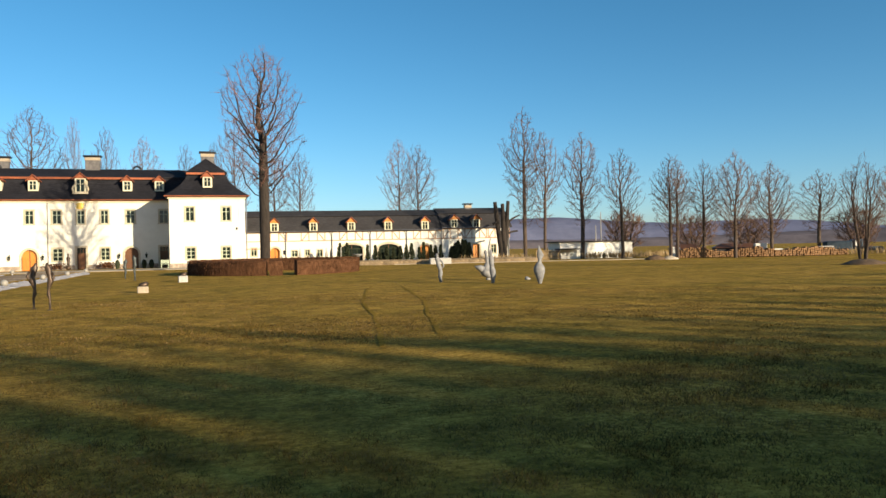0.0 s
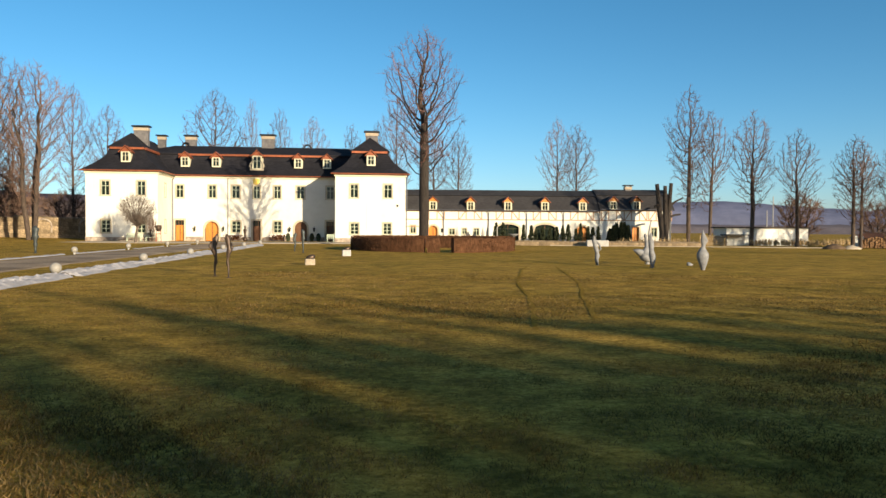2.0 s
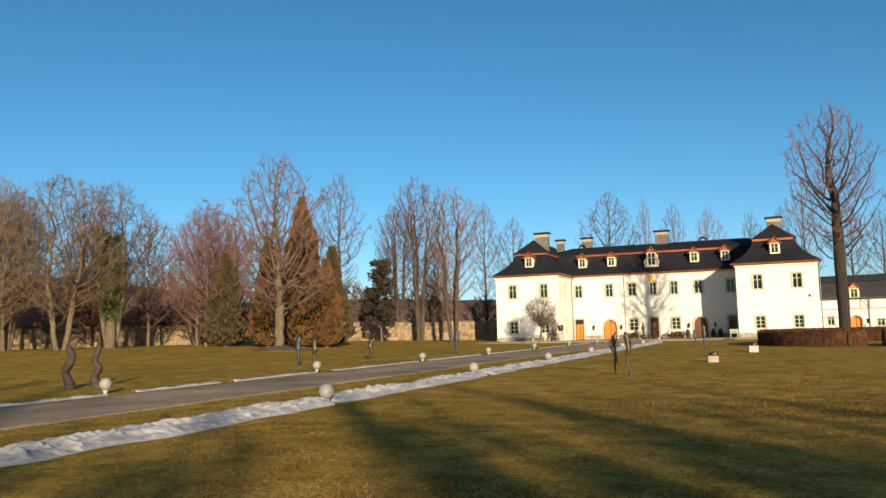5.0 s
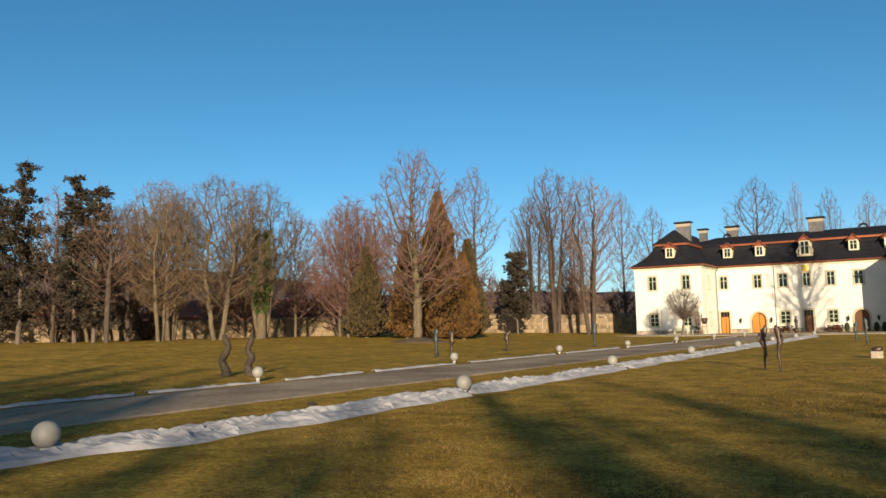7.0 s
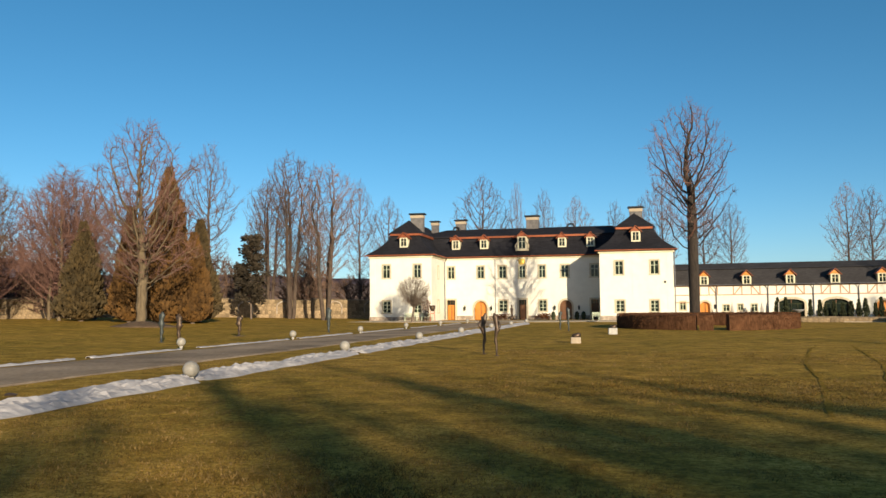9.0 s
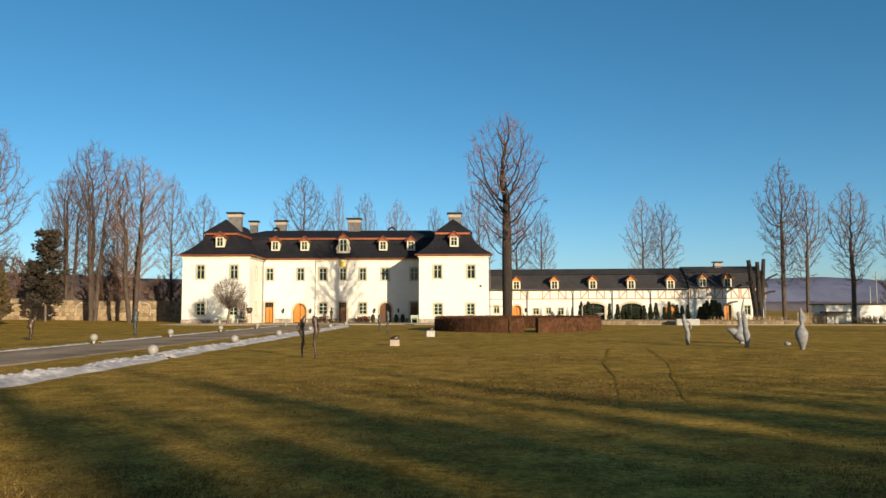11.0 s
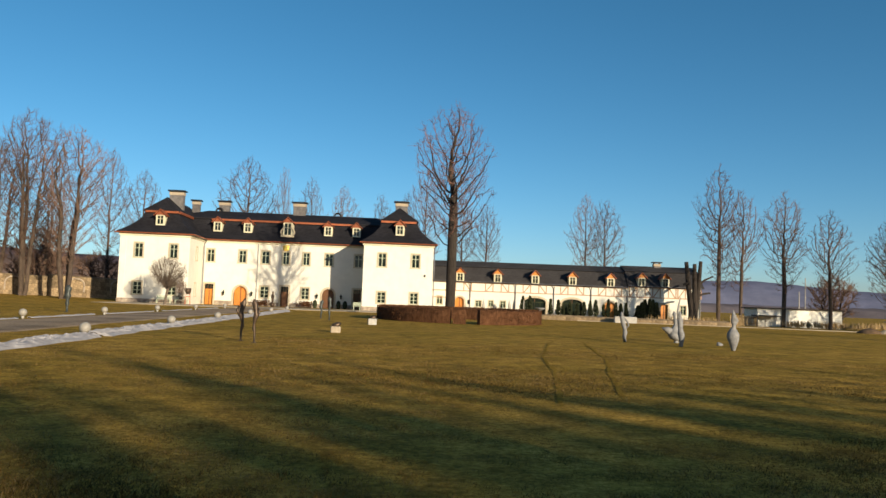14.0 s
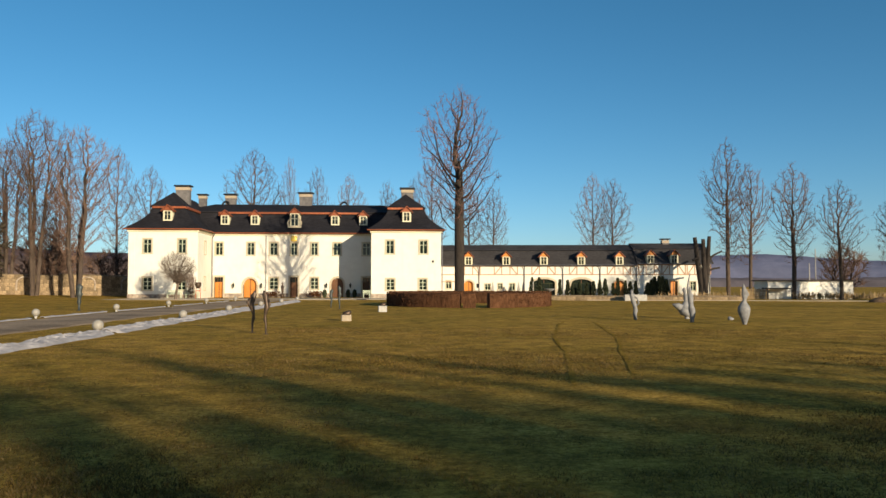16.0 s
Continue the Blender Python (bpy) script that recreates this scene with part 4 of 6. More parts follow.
# the tall lime in the hedge ring
LIME = ((0, .2), (.1, .7), (.25, 1), (.45, .95), (.65, .95), (.85, .8), (.95, .5), (1, .2))
tree_thing(bare_tree(3, 18.9, 5.7, 0.40, 0.46, 0.60, 1500, 0.35, 0.9, LIME, 3, 0.7, 0.013, 0.012, lumps=1.0, fork=2.15, sprout=0.10), (BARKDARK, TWIGRED), "tall bare tree with a dark straight trunk inside the hedge", (6.0, 68.7, 0), rz=20)

# park trees, built once for each habit and then set out
FORK3 = ((1.0, 0.2), (-0.7, 0.9), (-0.3, -1.0))
OVAL = ((0, .35), (.2, .75), (.45, 1), (.7, .95), (.88, .6), (1, .2))
KINDS = {
    "broad": ((12.0, 5.6), bare_tree(11, 12, 5.6, 0.26, 0.19, 0.40, 1300, 0.28, 0.9, ROUND, 3, 0.5, 0.012), (BARKMID, TWIG), "bare broad-crowned park tree in winter"),
    "narrow": ((16.0, 5.0), bare_tree(12, 16, 5.0, 0.26, 0.22, 0.66, 1300, 0.34, 1.0, OVAL, 3, 0.5, 0.013, 0.03, lumps=0.7), (BARKMID, TWIG), "tall narrow bare tree with a long straight trunk"),
    "ash": ((14.0, 5.0), bare_tree(13, 14, 5.0, 0.30, 0.20, 0.52, 1000, 0.33, 0.85, OVAL, 3, 0.5, 0.013, 0.05, lumps=0.8), (BARKMID, TWIG), "bare knotty tree with rising limbs"),
    "group": ((20.0, 8.0), bare_tree(14, 20, 8.0, 0.20, 0.25, 0.55, 1900, 0.42, 1.4, VASE, 3, 0.8, 0.014, 0.05, feet=FORK3, fork=2.1), (BARKMID, TWIG), "several bare stems growing from one root"),
    "multi": ((7.3, 4.0), bare_tree(15, 7.3, 4.0, 0.18, 0.11, 0.5, 1300, 0.19, 1.4, VASE, 2, 0.35, 0.007, 0.05, feet=((.5, .1), (-.6, .2), (.1, -.6), (-.2, .7))), (BARKMID, TWIG), "bare many-stemmed tree on a low earth mound"),
    "willow": ((17.5, 10.0), bare_tree(16, 17.5, 10.4, 0.22, 0.25, 0.38, 2000, 0.42, 0.75, ((0, .5), (.2, .85), (.5, 1), (.75, .9), (.92, .6), (1, .25)), 4, 0.9, 0.014, 0.07, feet=((1.5, .3), (-1.4, -.3)), droop=0.35, fork=2.2), (BARKPALE, TWIGTAN), "pale-barked tree with a tan veil of fine twigs"),
    "old": ((17.0, 8.4), bare_tree(17, 17, 8.8, 0.24, 0.42, 0.40, 1700, 0.36, 0.6, ((0, .6), (.2, .95), (.45, 1), (.7, .85), (.88, .55), (1, .25)), 4, 0.7, 0.013, 0.16, -0.03, lumps=1.0, fork=2.2), (BARKPALE, TWIGRED), "gnarled old tree with reddish twigs on a root mound"),
    "red": ((15.6, 8.5), bare_tree(18, 15.6, 8.5, 0.20, 0.18, 0.45, 1500, 0.42, 0.9, ROUND, 4, 0.9, 0.014, 0.05, fork=2.2), (BARKPALE, TWIGRED), "slender tree with a haze of red-brown twigs"),
    "far": ((20.0, 7.0), bare_tree(19, 20, 7.0, 0.26, 0.21, 0.55, 1100, 0.45, 0.9, OVAL, 3, 0.8, 0.014, 0.02), (BARKMID, TWIG), "distant bare tree rising behind the roofs"),
    "bush": ((6.4, 7.0), bare_tree(20, 6.4, 7.0, 0.05, 0.13, 0.4, 560, 0.36, 0.6, VASE, 3, 0.9, 0.030, 0.1, feet=((1.2, .3), (-1.2, .4), (.2, -1.2), (0, .9))), (BARKDARK, TWIG), "dense leafless thicket of grey-brown stems"),
    "dense": ((16.0, 3.6), bare_tree(23, 16, 3.6, 0.30, 0.34, 0.80, 800, 0.40, 2.2, ((0, .4), (.2, .8), (.5, 1), (.8, .8), (1, .25)), 2, 0.8, 0.06, 0.03, fork=1.9), (BARK, TWIG), "unseen bare shadow-casting tree, tilted, with a narrow crown of boughs"),
}
PROTO = {}
for k, (size, meshes, mats, label) in KINDS.items():
    PROTO[k] = (meshes, mats, label, size)
made_first = {}


def plant(kind, x, y, H, W, rz, group=""):
    meshes, mats, label, size = PROTO[kind]
    if kind not in made_first:
        made_first[kind] = tree_thing(meshes, mats, label, (x, y, ground_z(x, y) - 0.05), (W / size[1], W / size[1], H / size[0]), rz, group=group or "park trees")
        return made_first[kind]
    proto = made_first[kind]
    ob = copy_thing(proto, Matrix.Identity(4))
    ob.matrix_basis = pose(x, y, ground_z(x, y) - 0.05, 0, 0, rz) @ Matrix.Diagonal((W / size[1], W / size[1], H / size[0], 1))
    return ob


PLAN = [
    # the row on the open side: kind, x, y, height, width, turn
    ("narrow", 44.6, 100.3, 21.1, 6.3, 10), ("ash", 46.7, 98.2, 17.3, 5.3, 60), ("ash", 44.6, 83.4, 15.2, 5.9, 150), ("ash", 47.5, 79.2, 12.7, 4.8, 230),
    ("narrow", 48.4, 71.0, 11.1, 4.0, 90), ("narrow", 49.0, 70.6, 10.9, 3.4, 300), ("narrow", 52.4, 70.7, 10.5, 3.9, 200), ("broad", 53.6, 67.2, 11.1, 5.6, 40), ("broad", 58.9, 68.0, 10.2, 5.4, 170),
    ("ash", 72.7, 75.8, 10.2, 5.6, 20), ("multi", 42.0, 40.0, 7.4, 3.3, 0), ("broad", 75.5, 67, 11.0, 5.6, 260), ("ash", 86, 70, 12, 6, 100), ("bush", 59.2, 98.6, 6.6, 7.4, 30), ("bush", 76, 105, 6, 8, 130), ("bush", 104, 100, 7, 9, 220), ("bush", 92, 112, 6, 9, 220),
    # behind the roofs
    ("far", -23.3, 133, 24.4, 10.5, 0), ("far", -17.5, 133.9, 23.2, 3.8, 80), ("far", -12.9, 134.4, 21.8, 5.0, 130), ("far", -7.3, 134.8, 20.6, 6.4, 200), ("far", -0.8, 135, 19.4, 5.0, 250), ("far", 7.1, 134.8, 24.2, 6.4, 300),
    ("far", 13.4, 134.3, 19.6, 6.4, 30), ("far", 17.6, 133.8, 18.4, 6.4, 100), ("far", 34.4, 130.5, 20.5, 6.4, 170), ("far", 37.6, 129.7, 19.5, 6.8, 240), ("far", 3.5, 128, 19.0, 5.0, 10),
    # the park by the old wall
    ("group", -42.7, 96, 22.2, 8.6, 0), ("group", -35.9, 91.2, 19.6, 8.4, 70), ("far", -39.2, 113.4, 21.0, 6.0, 15), ("far", -59.6, 104, 25.6, 9.0, 60), ("far", -58, 116.5, 17, 4.4, 115), ("far", -47, 112, 15, 6, 205),
    ("old", -39.3, 58.0, 17.2, 8.4, 120), ("red", -55.6, 68.2, 16.0, 9.0, 0), ("red", -62, 78, 17.5, 9, 140), ("willow", -65.6, 64.7, 18.0, 9.6, 40), ("willow", -65.8, 58.5, 17.8, 11.4, 180), ("willow", -74.4, 59.1, 17.4, 8.6, 280),
    ("ash", -79.6, 57.2, 16.2, 7.0, 30), ("ash", -85.6, 51.7, 18.2, 6.4, 190), ("red", -92, 58, 17.5, 10, 250), ("ash", -90, 42, 17, 7, 300), ("red", -76, 72, 16.5, 9, 10), ("far", -70, 88, 17, 7, 44), ("far", -82, 78, 17, 8, 94), ("ash", -96, 34, 18, 8, 12), ("red", -100, 44, 17, 9, 77),
    ("willow", -71, 55, 17.5, 9, 100), ("willow", -78, 62, 17, 9, 230), ("red", -60, 72, 15.5, 8, 33), ("red", -69, 74, 16, 9, 200), ("willow", -84, 60, 17, 9, 10), ("ash", -73, 50, 15, 7, 140), ("far", -92, 70, 18, 9, 12), ("far", -102, 56, 19, 9, 132), ("red", -50.5, 72, 14.5, 7, 81), ("ash", -57.5, 76, 16, 7, 9),
    ("group", -47.5, 99.5, 20, 7, 150), ("far", -36, 118, 19, 7, 22), ("far", -66, 108, 19, 8, 62), ("far", -50, 120, 17, 7, 162),
    ("bush", -68, 99, 5, 7, 33), ("bush", -83, 88, 5.5, 8, 93), ("bush", -92, 56, 6, 8, 183), ("bush", -88, 66, 6, 9, 283), ("bush", -60, 100, 4.5, 7, 13), ("bush", -102, 40, 6, 9, 73), ("bush", -45, 103, 5, 7, 173), ("bush", -38, 108, 6, 8, 253), ("bush", -70, 84, 7, 9, 200), ("bush", -80, 76, 7, 9, 240),
    ("bush", -75, 96, 10, 11, 5), ("bush", -92, 84, 11, 12, 65), ("bush", -104, 72, 11, 12, 125), ("bush", -60, 108, 9, 11, 185), ("bush", -112, 58, 12, 12, 245), ("bush", -48, 114, 9, 10, 305), ("bush", -84, 94, 11, 11, 25), ("bush", -116, 44, 12, 12, 85), ("willow", -88, 58, 16, 9, 60),
    ("bush", -52, 101, 5.5, 7, 20), ("bush", -68, 92, 5.5, 8, 120), ("bush", -86, 80, 6, 9, 220), ("bush", -98, 62, 6, 9, 60),
]
for row in PLAN:
    plant(*row)
# unseen trees added at the back of the standing place to lay long shadows over the lawn
rs = random.Random(77)
SX, SY = math.sin(radians(SUN_AZ)), -math.cos(radians(SUN_AZ))
LEAN = radians(20)   # tilt given to the added row to slant its shadow streaks
# place across the sun's way, reach of the shadow past the standing place, crown width
STREAKS = [(-31, 36, 4), (-27, 33, 4), (-23, 37, 4), (-19.5, 32, 3.8), (-16, 35, 3.8), (-13.4, 36, 3.6), (-10.8, 32, 3.2), (-8.4, 28, 2.8), (-6.4, 13, 2.0), (-4.4, 15.5, 1.9), (-3.0, 14, 1.5), (-1.7, 16, 1.8), (0.4, 23, 1.3), (1.4, 13, 1.3), (2.3, 18, 1.6), (3.2, 10, 1.3), (3.9, 13, 1.2), (4.2, 21, 2.1),
           (5.5, 11, 1.3), (6.4, 18, 1.8), (7.9, 15.5, 1.7), (9.3, 17.5, 2.0), (10.7, 12.5, 1.6), (12.1, 14.5, 2.0), (13.7, 10.5, 1.8), (15.2, 12, 2.2), (17, 9.5, 2.2), (19, 8.5, 2.4), (21.5, 10, 2.6), (24, 9, 2.6), (27, 8, 3), (31, 10, 3), (35, 8, 3), (40, 9, 4)]
for i, (across, tip, W) in enumerate(STREAKS):
    for j in range(2):
        along = 40 + 16 * rs.random() + 9 * j
        W2 = W * (1.55 if across > 4.5 else 1.45) * rs.uniform(0.85, 1.15)
        H = (along + tip + 1.5 - j * rs.uniform(1, 5)) * math.tan(radians(SUN_EL))
        q = across + j * rs.uniform(-0.6, 0.6) + H * math.tan(LEAN)
        ob = plant("dense", along * SX - q * SY, along * SY + q * SX, H / math.cos(LEAN), W2, 47 * i + 100 * j, "trees at the lawn's near side")
        at = Matrix.Translation(ob.matrix_basis.translation)
        ob.matrix_basis = at @ Matrix.Rotation(LEAN, 4, Vector((SX, SY, 0))) @ at.inverted() @ ob.matrix_basis

# evergreens
for i, (x, y, H, W, m, lab) in enumerate([(-43.0, 67.5, 15.3, 6.2, THUJABR, "tall winter-brown cone-shaped thuja tree"), (-42.3, 72.3, 10.4, 3.8, NEEDLEBR, "dull green cone-shaped thuja by the wall"), (-46.9, 67.2, 11.2, 3.4, THUJABR, "slim winter-brown thuja in the group"), (-52.8, 67.9, 9.8, 4.6, NEEDLEBR, "shaggy olive-brown thuja by the wall"), (-40.6, 68.2, 8.6, 3.6, THUJABR, "winter-brown thuja beside the tallest one"), (-45.2, 69.5, 9.8, 3.8, THUJABR, "winter-brown thuja with ragged sides")]):
    tree_thing(thuja(40 + i, H, W * 0.95, 8000, 0.46, 0.9), (BARK, m, m), lab, (x, y, ground_z(x, y)), name="thuja_tree", group="thujas by the old wall")
tree_thing(conifer(50, 11.0, 4.4, 0.22, 13, 6, 0.5, 0.1, 0.1), (BARK, NEEDLE), "small dark irregular pine by the wall", (-45.1, 89.3, 0.4), name="pine_tree")
for i, (x, y, H, W) in enumerate([(-79.2, 52.6, 18.6, 6.6), (-80.6, 51.2, 19.6, 5.2), (-87.3, 48.7, 22.0, 7.5), (-93, 36, 21, 7), (-97, 50, 20, 7)]):
    tree_thing(conifer(60 + i, H, W * 0.85, 0.12, 21, 7, 0.36, 0.3, 0.22, 1.5), (BARK, NEEDLE), "tall dark pine with layered boughs", (x, y, ground_z(x, y)), rz=70 * i, name="pine_tree", group="pines")
# ivy on one of the willows
rnd = random.Random(5)
iv = []
for _ in range(3600):
    z = 3.0 + 9.5 * rnd.random() ** 1.1
    a = rnd.uniform(0, 6.28)
    r = (0.45 + 1.1 * math.sin(min(1, (z - 3) / 9) * 2.6) * (0.6 + 0.5 * noise.noise((math.cos(a), math.sin(a), z * 0.6)))) * rnd.uniform(0.7, 1.05)
    iv.append((Vector((r * math.cos(a), r * math.sin(a), z)), Vector((math.cos(a), math.sin(a), rnd.uniform(-0.9, 0.2))).normalized()))
ivy_tree = thing("ivy_tree", "pale tree trunk overgrown with dark green ivy", "tree", at=(-65.4, 64.5, ground_z(-65.4, 64.5)))
part("ivy", leaf_mesh("ivy", iv, 0.3, rnd, 0.45), IVY, ivy_tree, "dark green ivy leaves")
part("trunk", Build().tube([(0, 0, -0.2), (0.05, 0, 1), (0, 0, 6), (0.2, 0, 12)], [0.75, 0.55, 0.45, 0.2], 9), BARKPALE, ivy_tree, smooth=True)
# the clipped ball-headed tree before the manor
tb = Twigs(31)
tb.limb(Vector((0, 0, -0.1)), Vector((0.06, 0, 1)), 2.0, 0.13, 5, 0.05, 0.02, 7, True, 0.10)
hub = Vector((0.1, 0, 3.15))
for k in range(64):
    w = Vector([tb.rnd.gauss(0, 1) for _ in range(3)]).normalized()
    w.z = max(w.z, -0.62)
    tip = hub + w.normalized() * 1.72
    p = Vector((0.1, 0, 1.5 + 0.5 * tb.rnd.random()))
    lp, lr = tb.limb(p, (tip - p).normalized(), (tip - p).length, 0.042, 4, 0.07, 0.0, 4, True, 0.012)
    for j in range(15):
        q = lp[1 + j % 4].lerp(lp[j % 4], tb.rnd.random() * 0.8)
        e = q + tb.way((lp[-1] - lp[0]).normalized(), tb.rnd.uniform(0.3, 1.0), 0.1) * tb.rnd.uniform(0.4, 0.9)
        if (e - hub).length > 1.8:
            e = hub + (e - hub).normalized() * tb.rnd.uniform(1.7, 1.85)
        tb.spike(q, e, 0.011)
for _ in range(900):
    w = Vector([tb.rnd.gauss(0, 1) for _ in range(3)]).normalized()
    w.z = max(w.z, -0.8)
    q = hub + w * tb.rnd.uniform(0.7, 1.45)
    tb.spike(q, hub + (w + Vector([tb.rnd.gauss(0, .16) for _ in range(3)])).normalized() * tb.rnd.uniform(1.6, 1.85), 0.011)
cr = bpy.data.meshes.new("crown")
cr.from_pydata([tuple(q) for q in tb.v], [], tb.f)
tree_thing((tb.trunk.mesh("trunk", True), cr), (BARK, BARK), "small bare ball-headed tree before the manor", (-23.0, 84.5, 0.0), (1.14, 1.14, 1.09), name="ball_tree")
for (x, y, H, W) in ((-22.95, 91.4, 3.0, 1.1),):
    plant("bush", x, y - 0.4, H, W, 40 * x, "shrubs along the manor wall")
# the sawn-off dark tree before the annex
ps, PK = Build(), 1.175
for px, py, qx, qy, h, r in ((-0.2, 0, -0.75, 0.2, 6.5, 0.42), (0.15, -0.1, 0.1, 0, 6.3, 0.40), (0.35, 0.1, 0.75, -0.1, 6.6, 0.38)):
    ps.tube([(px * 0.4, py * 0.4, -0.2), (px * 0.8, py, 1.2), ((px + qx) / 2, (py + qy) / 2, h * 0.55), (qx, qy, h)], [0.42, 0.33, r * 0.66, r * 0.5], 9)
ps.tube([(0.5, 0, 4.0), (1.3, 0, 4.6), (2.2, 0.1, 5.0)], [0.16, 0.12, 0.09], 6).tube([(0.5, 0, 2.8), (1.2, 0, 3.1), (1.9, 0, 3.2)], [0.15, 0.12, 0.1], 6).tube([(-0.6, 0, 4.2), (-1.1, 0, 4.0)], [0.2, 0.16], 6)
ps.v = [(x * PK, y * PK, z * PK) for x, y, z in ps.v]
thing("sawn_tree", "dark lopped tree with three sawn-off stems", "tree", at=(39.5, 96.3, 0), shape=ps, material=BARKDARK, smooth=False)

# ---- hedge ring round the tall tree ----
HC, HRX, HRY = (6.1, 61.5), 6.0, 7.0


def hedge_section(a0, a1, h, seed):
    """A clipped beech hedge along an arc, with a leafy skin."""
    rnd = random.Random(seed)
    b, v = Build(), []
    k = max(3, int(abs(a1 - a0) / 6))
    for i in range(k + 1):
        a = radians(a0 + (a1 - a0) * i / k)
        ring = []
        for r, z in ((0.42, -0.05), (0.45, h * 0.55), (0.36, h - 0.08), (0.2, h), (-0.2, h), (-0.36, h - 0.08), (-0.45, h * 0.55), (-0.42, -0.05)):
            j = 0.06 * noise.noise((i * 0.9, z * 2, r * 4 + seed))
            ring.append((HC[0] + (HRX + r + j) * math.cos(a), HC[1] + (HRY + r + j) * math.sin(a), z + j * 0.6))
        v += ring
    f = [(8 * i + c, 8 * i + (c + 1) % 8, 8 * i + 8 + (c + 1) % 8, 8 * i + 8 + c) for i in range(k) for c in range(8)]
    b.add(v, f + [tuple(range(8)), tuple(range(8 * k + 7, 8 * k - 1, -1))])
    ob = thing("hedge", "clipped brown leaf-holding beech hedge", "hedge", group="hedge ring", shape=b, material=HEDGE)
    pl = []
    for _ in range(int(abs(a1 - a0) * 60)):
        a = radians(rnd.uniform(a0, a1))
        z = rnd.uniform(0, h) if rnd.random() < 0.75 else h
        r = (rnd.choice((-1, 1)) * 0.43) if z < h else rnd.uniform(-0.3, 0.3)
        p = Vector((HC[0] + (HRX + r) * math.cos(a), HC[1] + (HRY + r) * math.sin(a), z))
        w = Vector((math.cos(a) * (1 if r > 0 else -1) + rnd.gauss(0, .4), math.sin(a) * (1 if r > 0 else -1) + rnd.gauss(0, .4), rnd.gauss(0.4, .5))).normalized()
        pl.append((p, w))
    part("leaves", leaf_mesh("leaves", pl, 0.085, rnd, 0.25), HEDGELEAF, ob)


for i, (a0, a1) in enumerate(((150, 258), (260, 268), (277, 360), (0, 60), (62, 148))):
    hedge_section(a0, a1, 1.05, i)

# ---- low wall, clipped thujas and garden things before the annex ----


def annex_at(x, y):
    """A place in front of the annex, in its own measure."""
    c, s = math.cos(radians(5)), math.sin(radians(5))
    return AO[0] + x * c + y * s, AO[1] - x * s + y * c


STONES = []
for i in range(6):
    r = random.Random(70 + i)
    b = Build().box(-0.5, 0.5, -0.5, 0.5, -0.5, 0.5, 0.14)
    b.v = [(x + r.uniform(-.08, .08), y + r.uniform(-.05, .05), z + r.uniform(-.1, .1)) for x, y, z in b.v]
    me = b.mesh("stone")
    me.materials.append(RUBBLESTONE)
    STONES.append(me)


def stone_wall(name, label, a, b, h, thick, size, rnd, z0=None, limit=300, kind=""):
    """A rubble wall from a to b: a mortar core with single stones on its near face."""
    L = math.hypot(b[0] - a[0], b[1] - a[1])
    rz = math.degrees(math.atan2(b[1] - a[1], b[0] - a[0]))
    k = max(2, int(L / 3))
    core, v = Build(), []
    for i in range(k + 1):
        x = L * i / k
        zz = ground_z(a[0] + (b[0] - a[0]) * i / k, a[1] + (b[1] - a[1]) * i / k)
        hh = h + 0.12 * noise.noise((x * 0.7, h, thick)) * min(1, h)
        v += [(x, 0, zz - 0.3), (x, 0, zz + hh), (x, thick * 0.5, zz + hh + 0.12), (x, thick, zz + hh), (x, thick, zz - 0.3)]
    core.add(v, [(5 * i + c, 5 * i + 5 + c, 5 * i + 6 + c, 5 * i + 1 + c) for i in range(k) for c in range(4)] + [(0, 1, 2, 3, 4), tuple(5 * k + c for c in (4, 3, 2, 1, 0))])
    ob = thing(name, label, "wall", at=(a[0], a[1], 0), rz=rz, shape=core, material=RUBBLE, kind=kind)
    n, x = 0, 0.0
    rows = max(1, int(h / size))
    for r in range(rows):
        x = rnd.uniform(0, size)
        while x < L - size and n < limit:
            w = size * rnd.uniform(0.8, 2.0)
            zz = ground_z(a[0] + (b[0] - a[0]) * x / L, a[1] + (b[1] - a[1]) * x / L)
            s = new("stone", rnd.choice(STONES))
            s.parent = ob
            s.matrix_basis = Matrix.Translation((x + w / 2, 0.02, zz + (r + 0.5) * h / rows + rnd.uniform(-.03, .03))) @ Matrix.Diagonal((w * 0.93, 0.16, h / rows * 0.9, 1))
            x += w
            n += 1
    return ob


rnd = random.Random(9)
thing("planter_block", "pale concrete block at the end of the low wall", "planter", at=(24.4, 76.5, 0), rz=-8, shape=Build().box(-1.1, 1.1, -0.35, 0.35, -0.05, 0.62, 0.04), material=CONCRETE)
for i, (x, y, H, W) in enumerate([(9.3, -4.5, 2.0, 0.9), (10.2, -4.5, 2.0, 0.8), (12.9, -4, 1.75, 0.5), (13.9, -4, 1.65, 0.55), (14.5, -4, 1.2, 0.4), (15.4, -4, 1.5, 0.6), (16.3, -4, 1.4, 0.55), (17.2, -4, 1.5, 0.6), (18.0, -4, 1.7, 0.6), (18.7, -4, 1.8, 0.8), (19.7, -4, 1.3, 0.4), (20.3, -4, 1.9, 0.5), (21.3, -4, 1.6, 0.5), (21.9, -4, 1.5, 0.7), (22.6, -4, 1.6, 0.6)]):
    X, Y = annex_at(x, y)
    tree_thing(thuja(80 + i % 4, H * 1.12, W * 0.8, 420, 0.24, 0.9), (BARK, THUJAGR, THUJAGR), "small dark green columnar thuja in a row", (X, Y, 0), name="thuja_shrub", category="shrub", group="thujas before the annex")
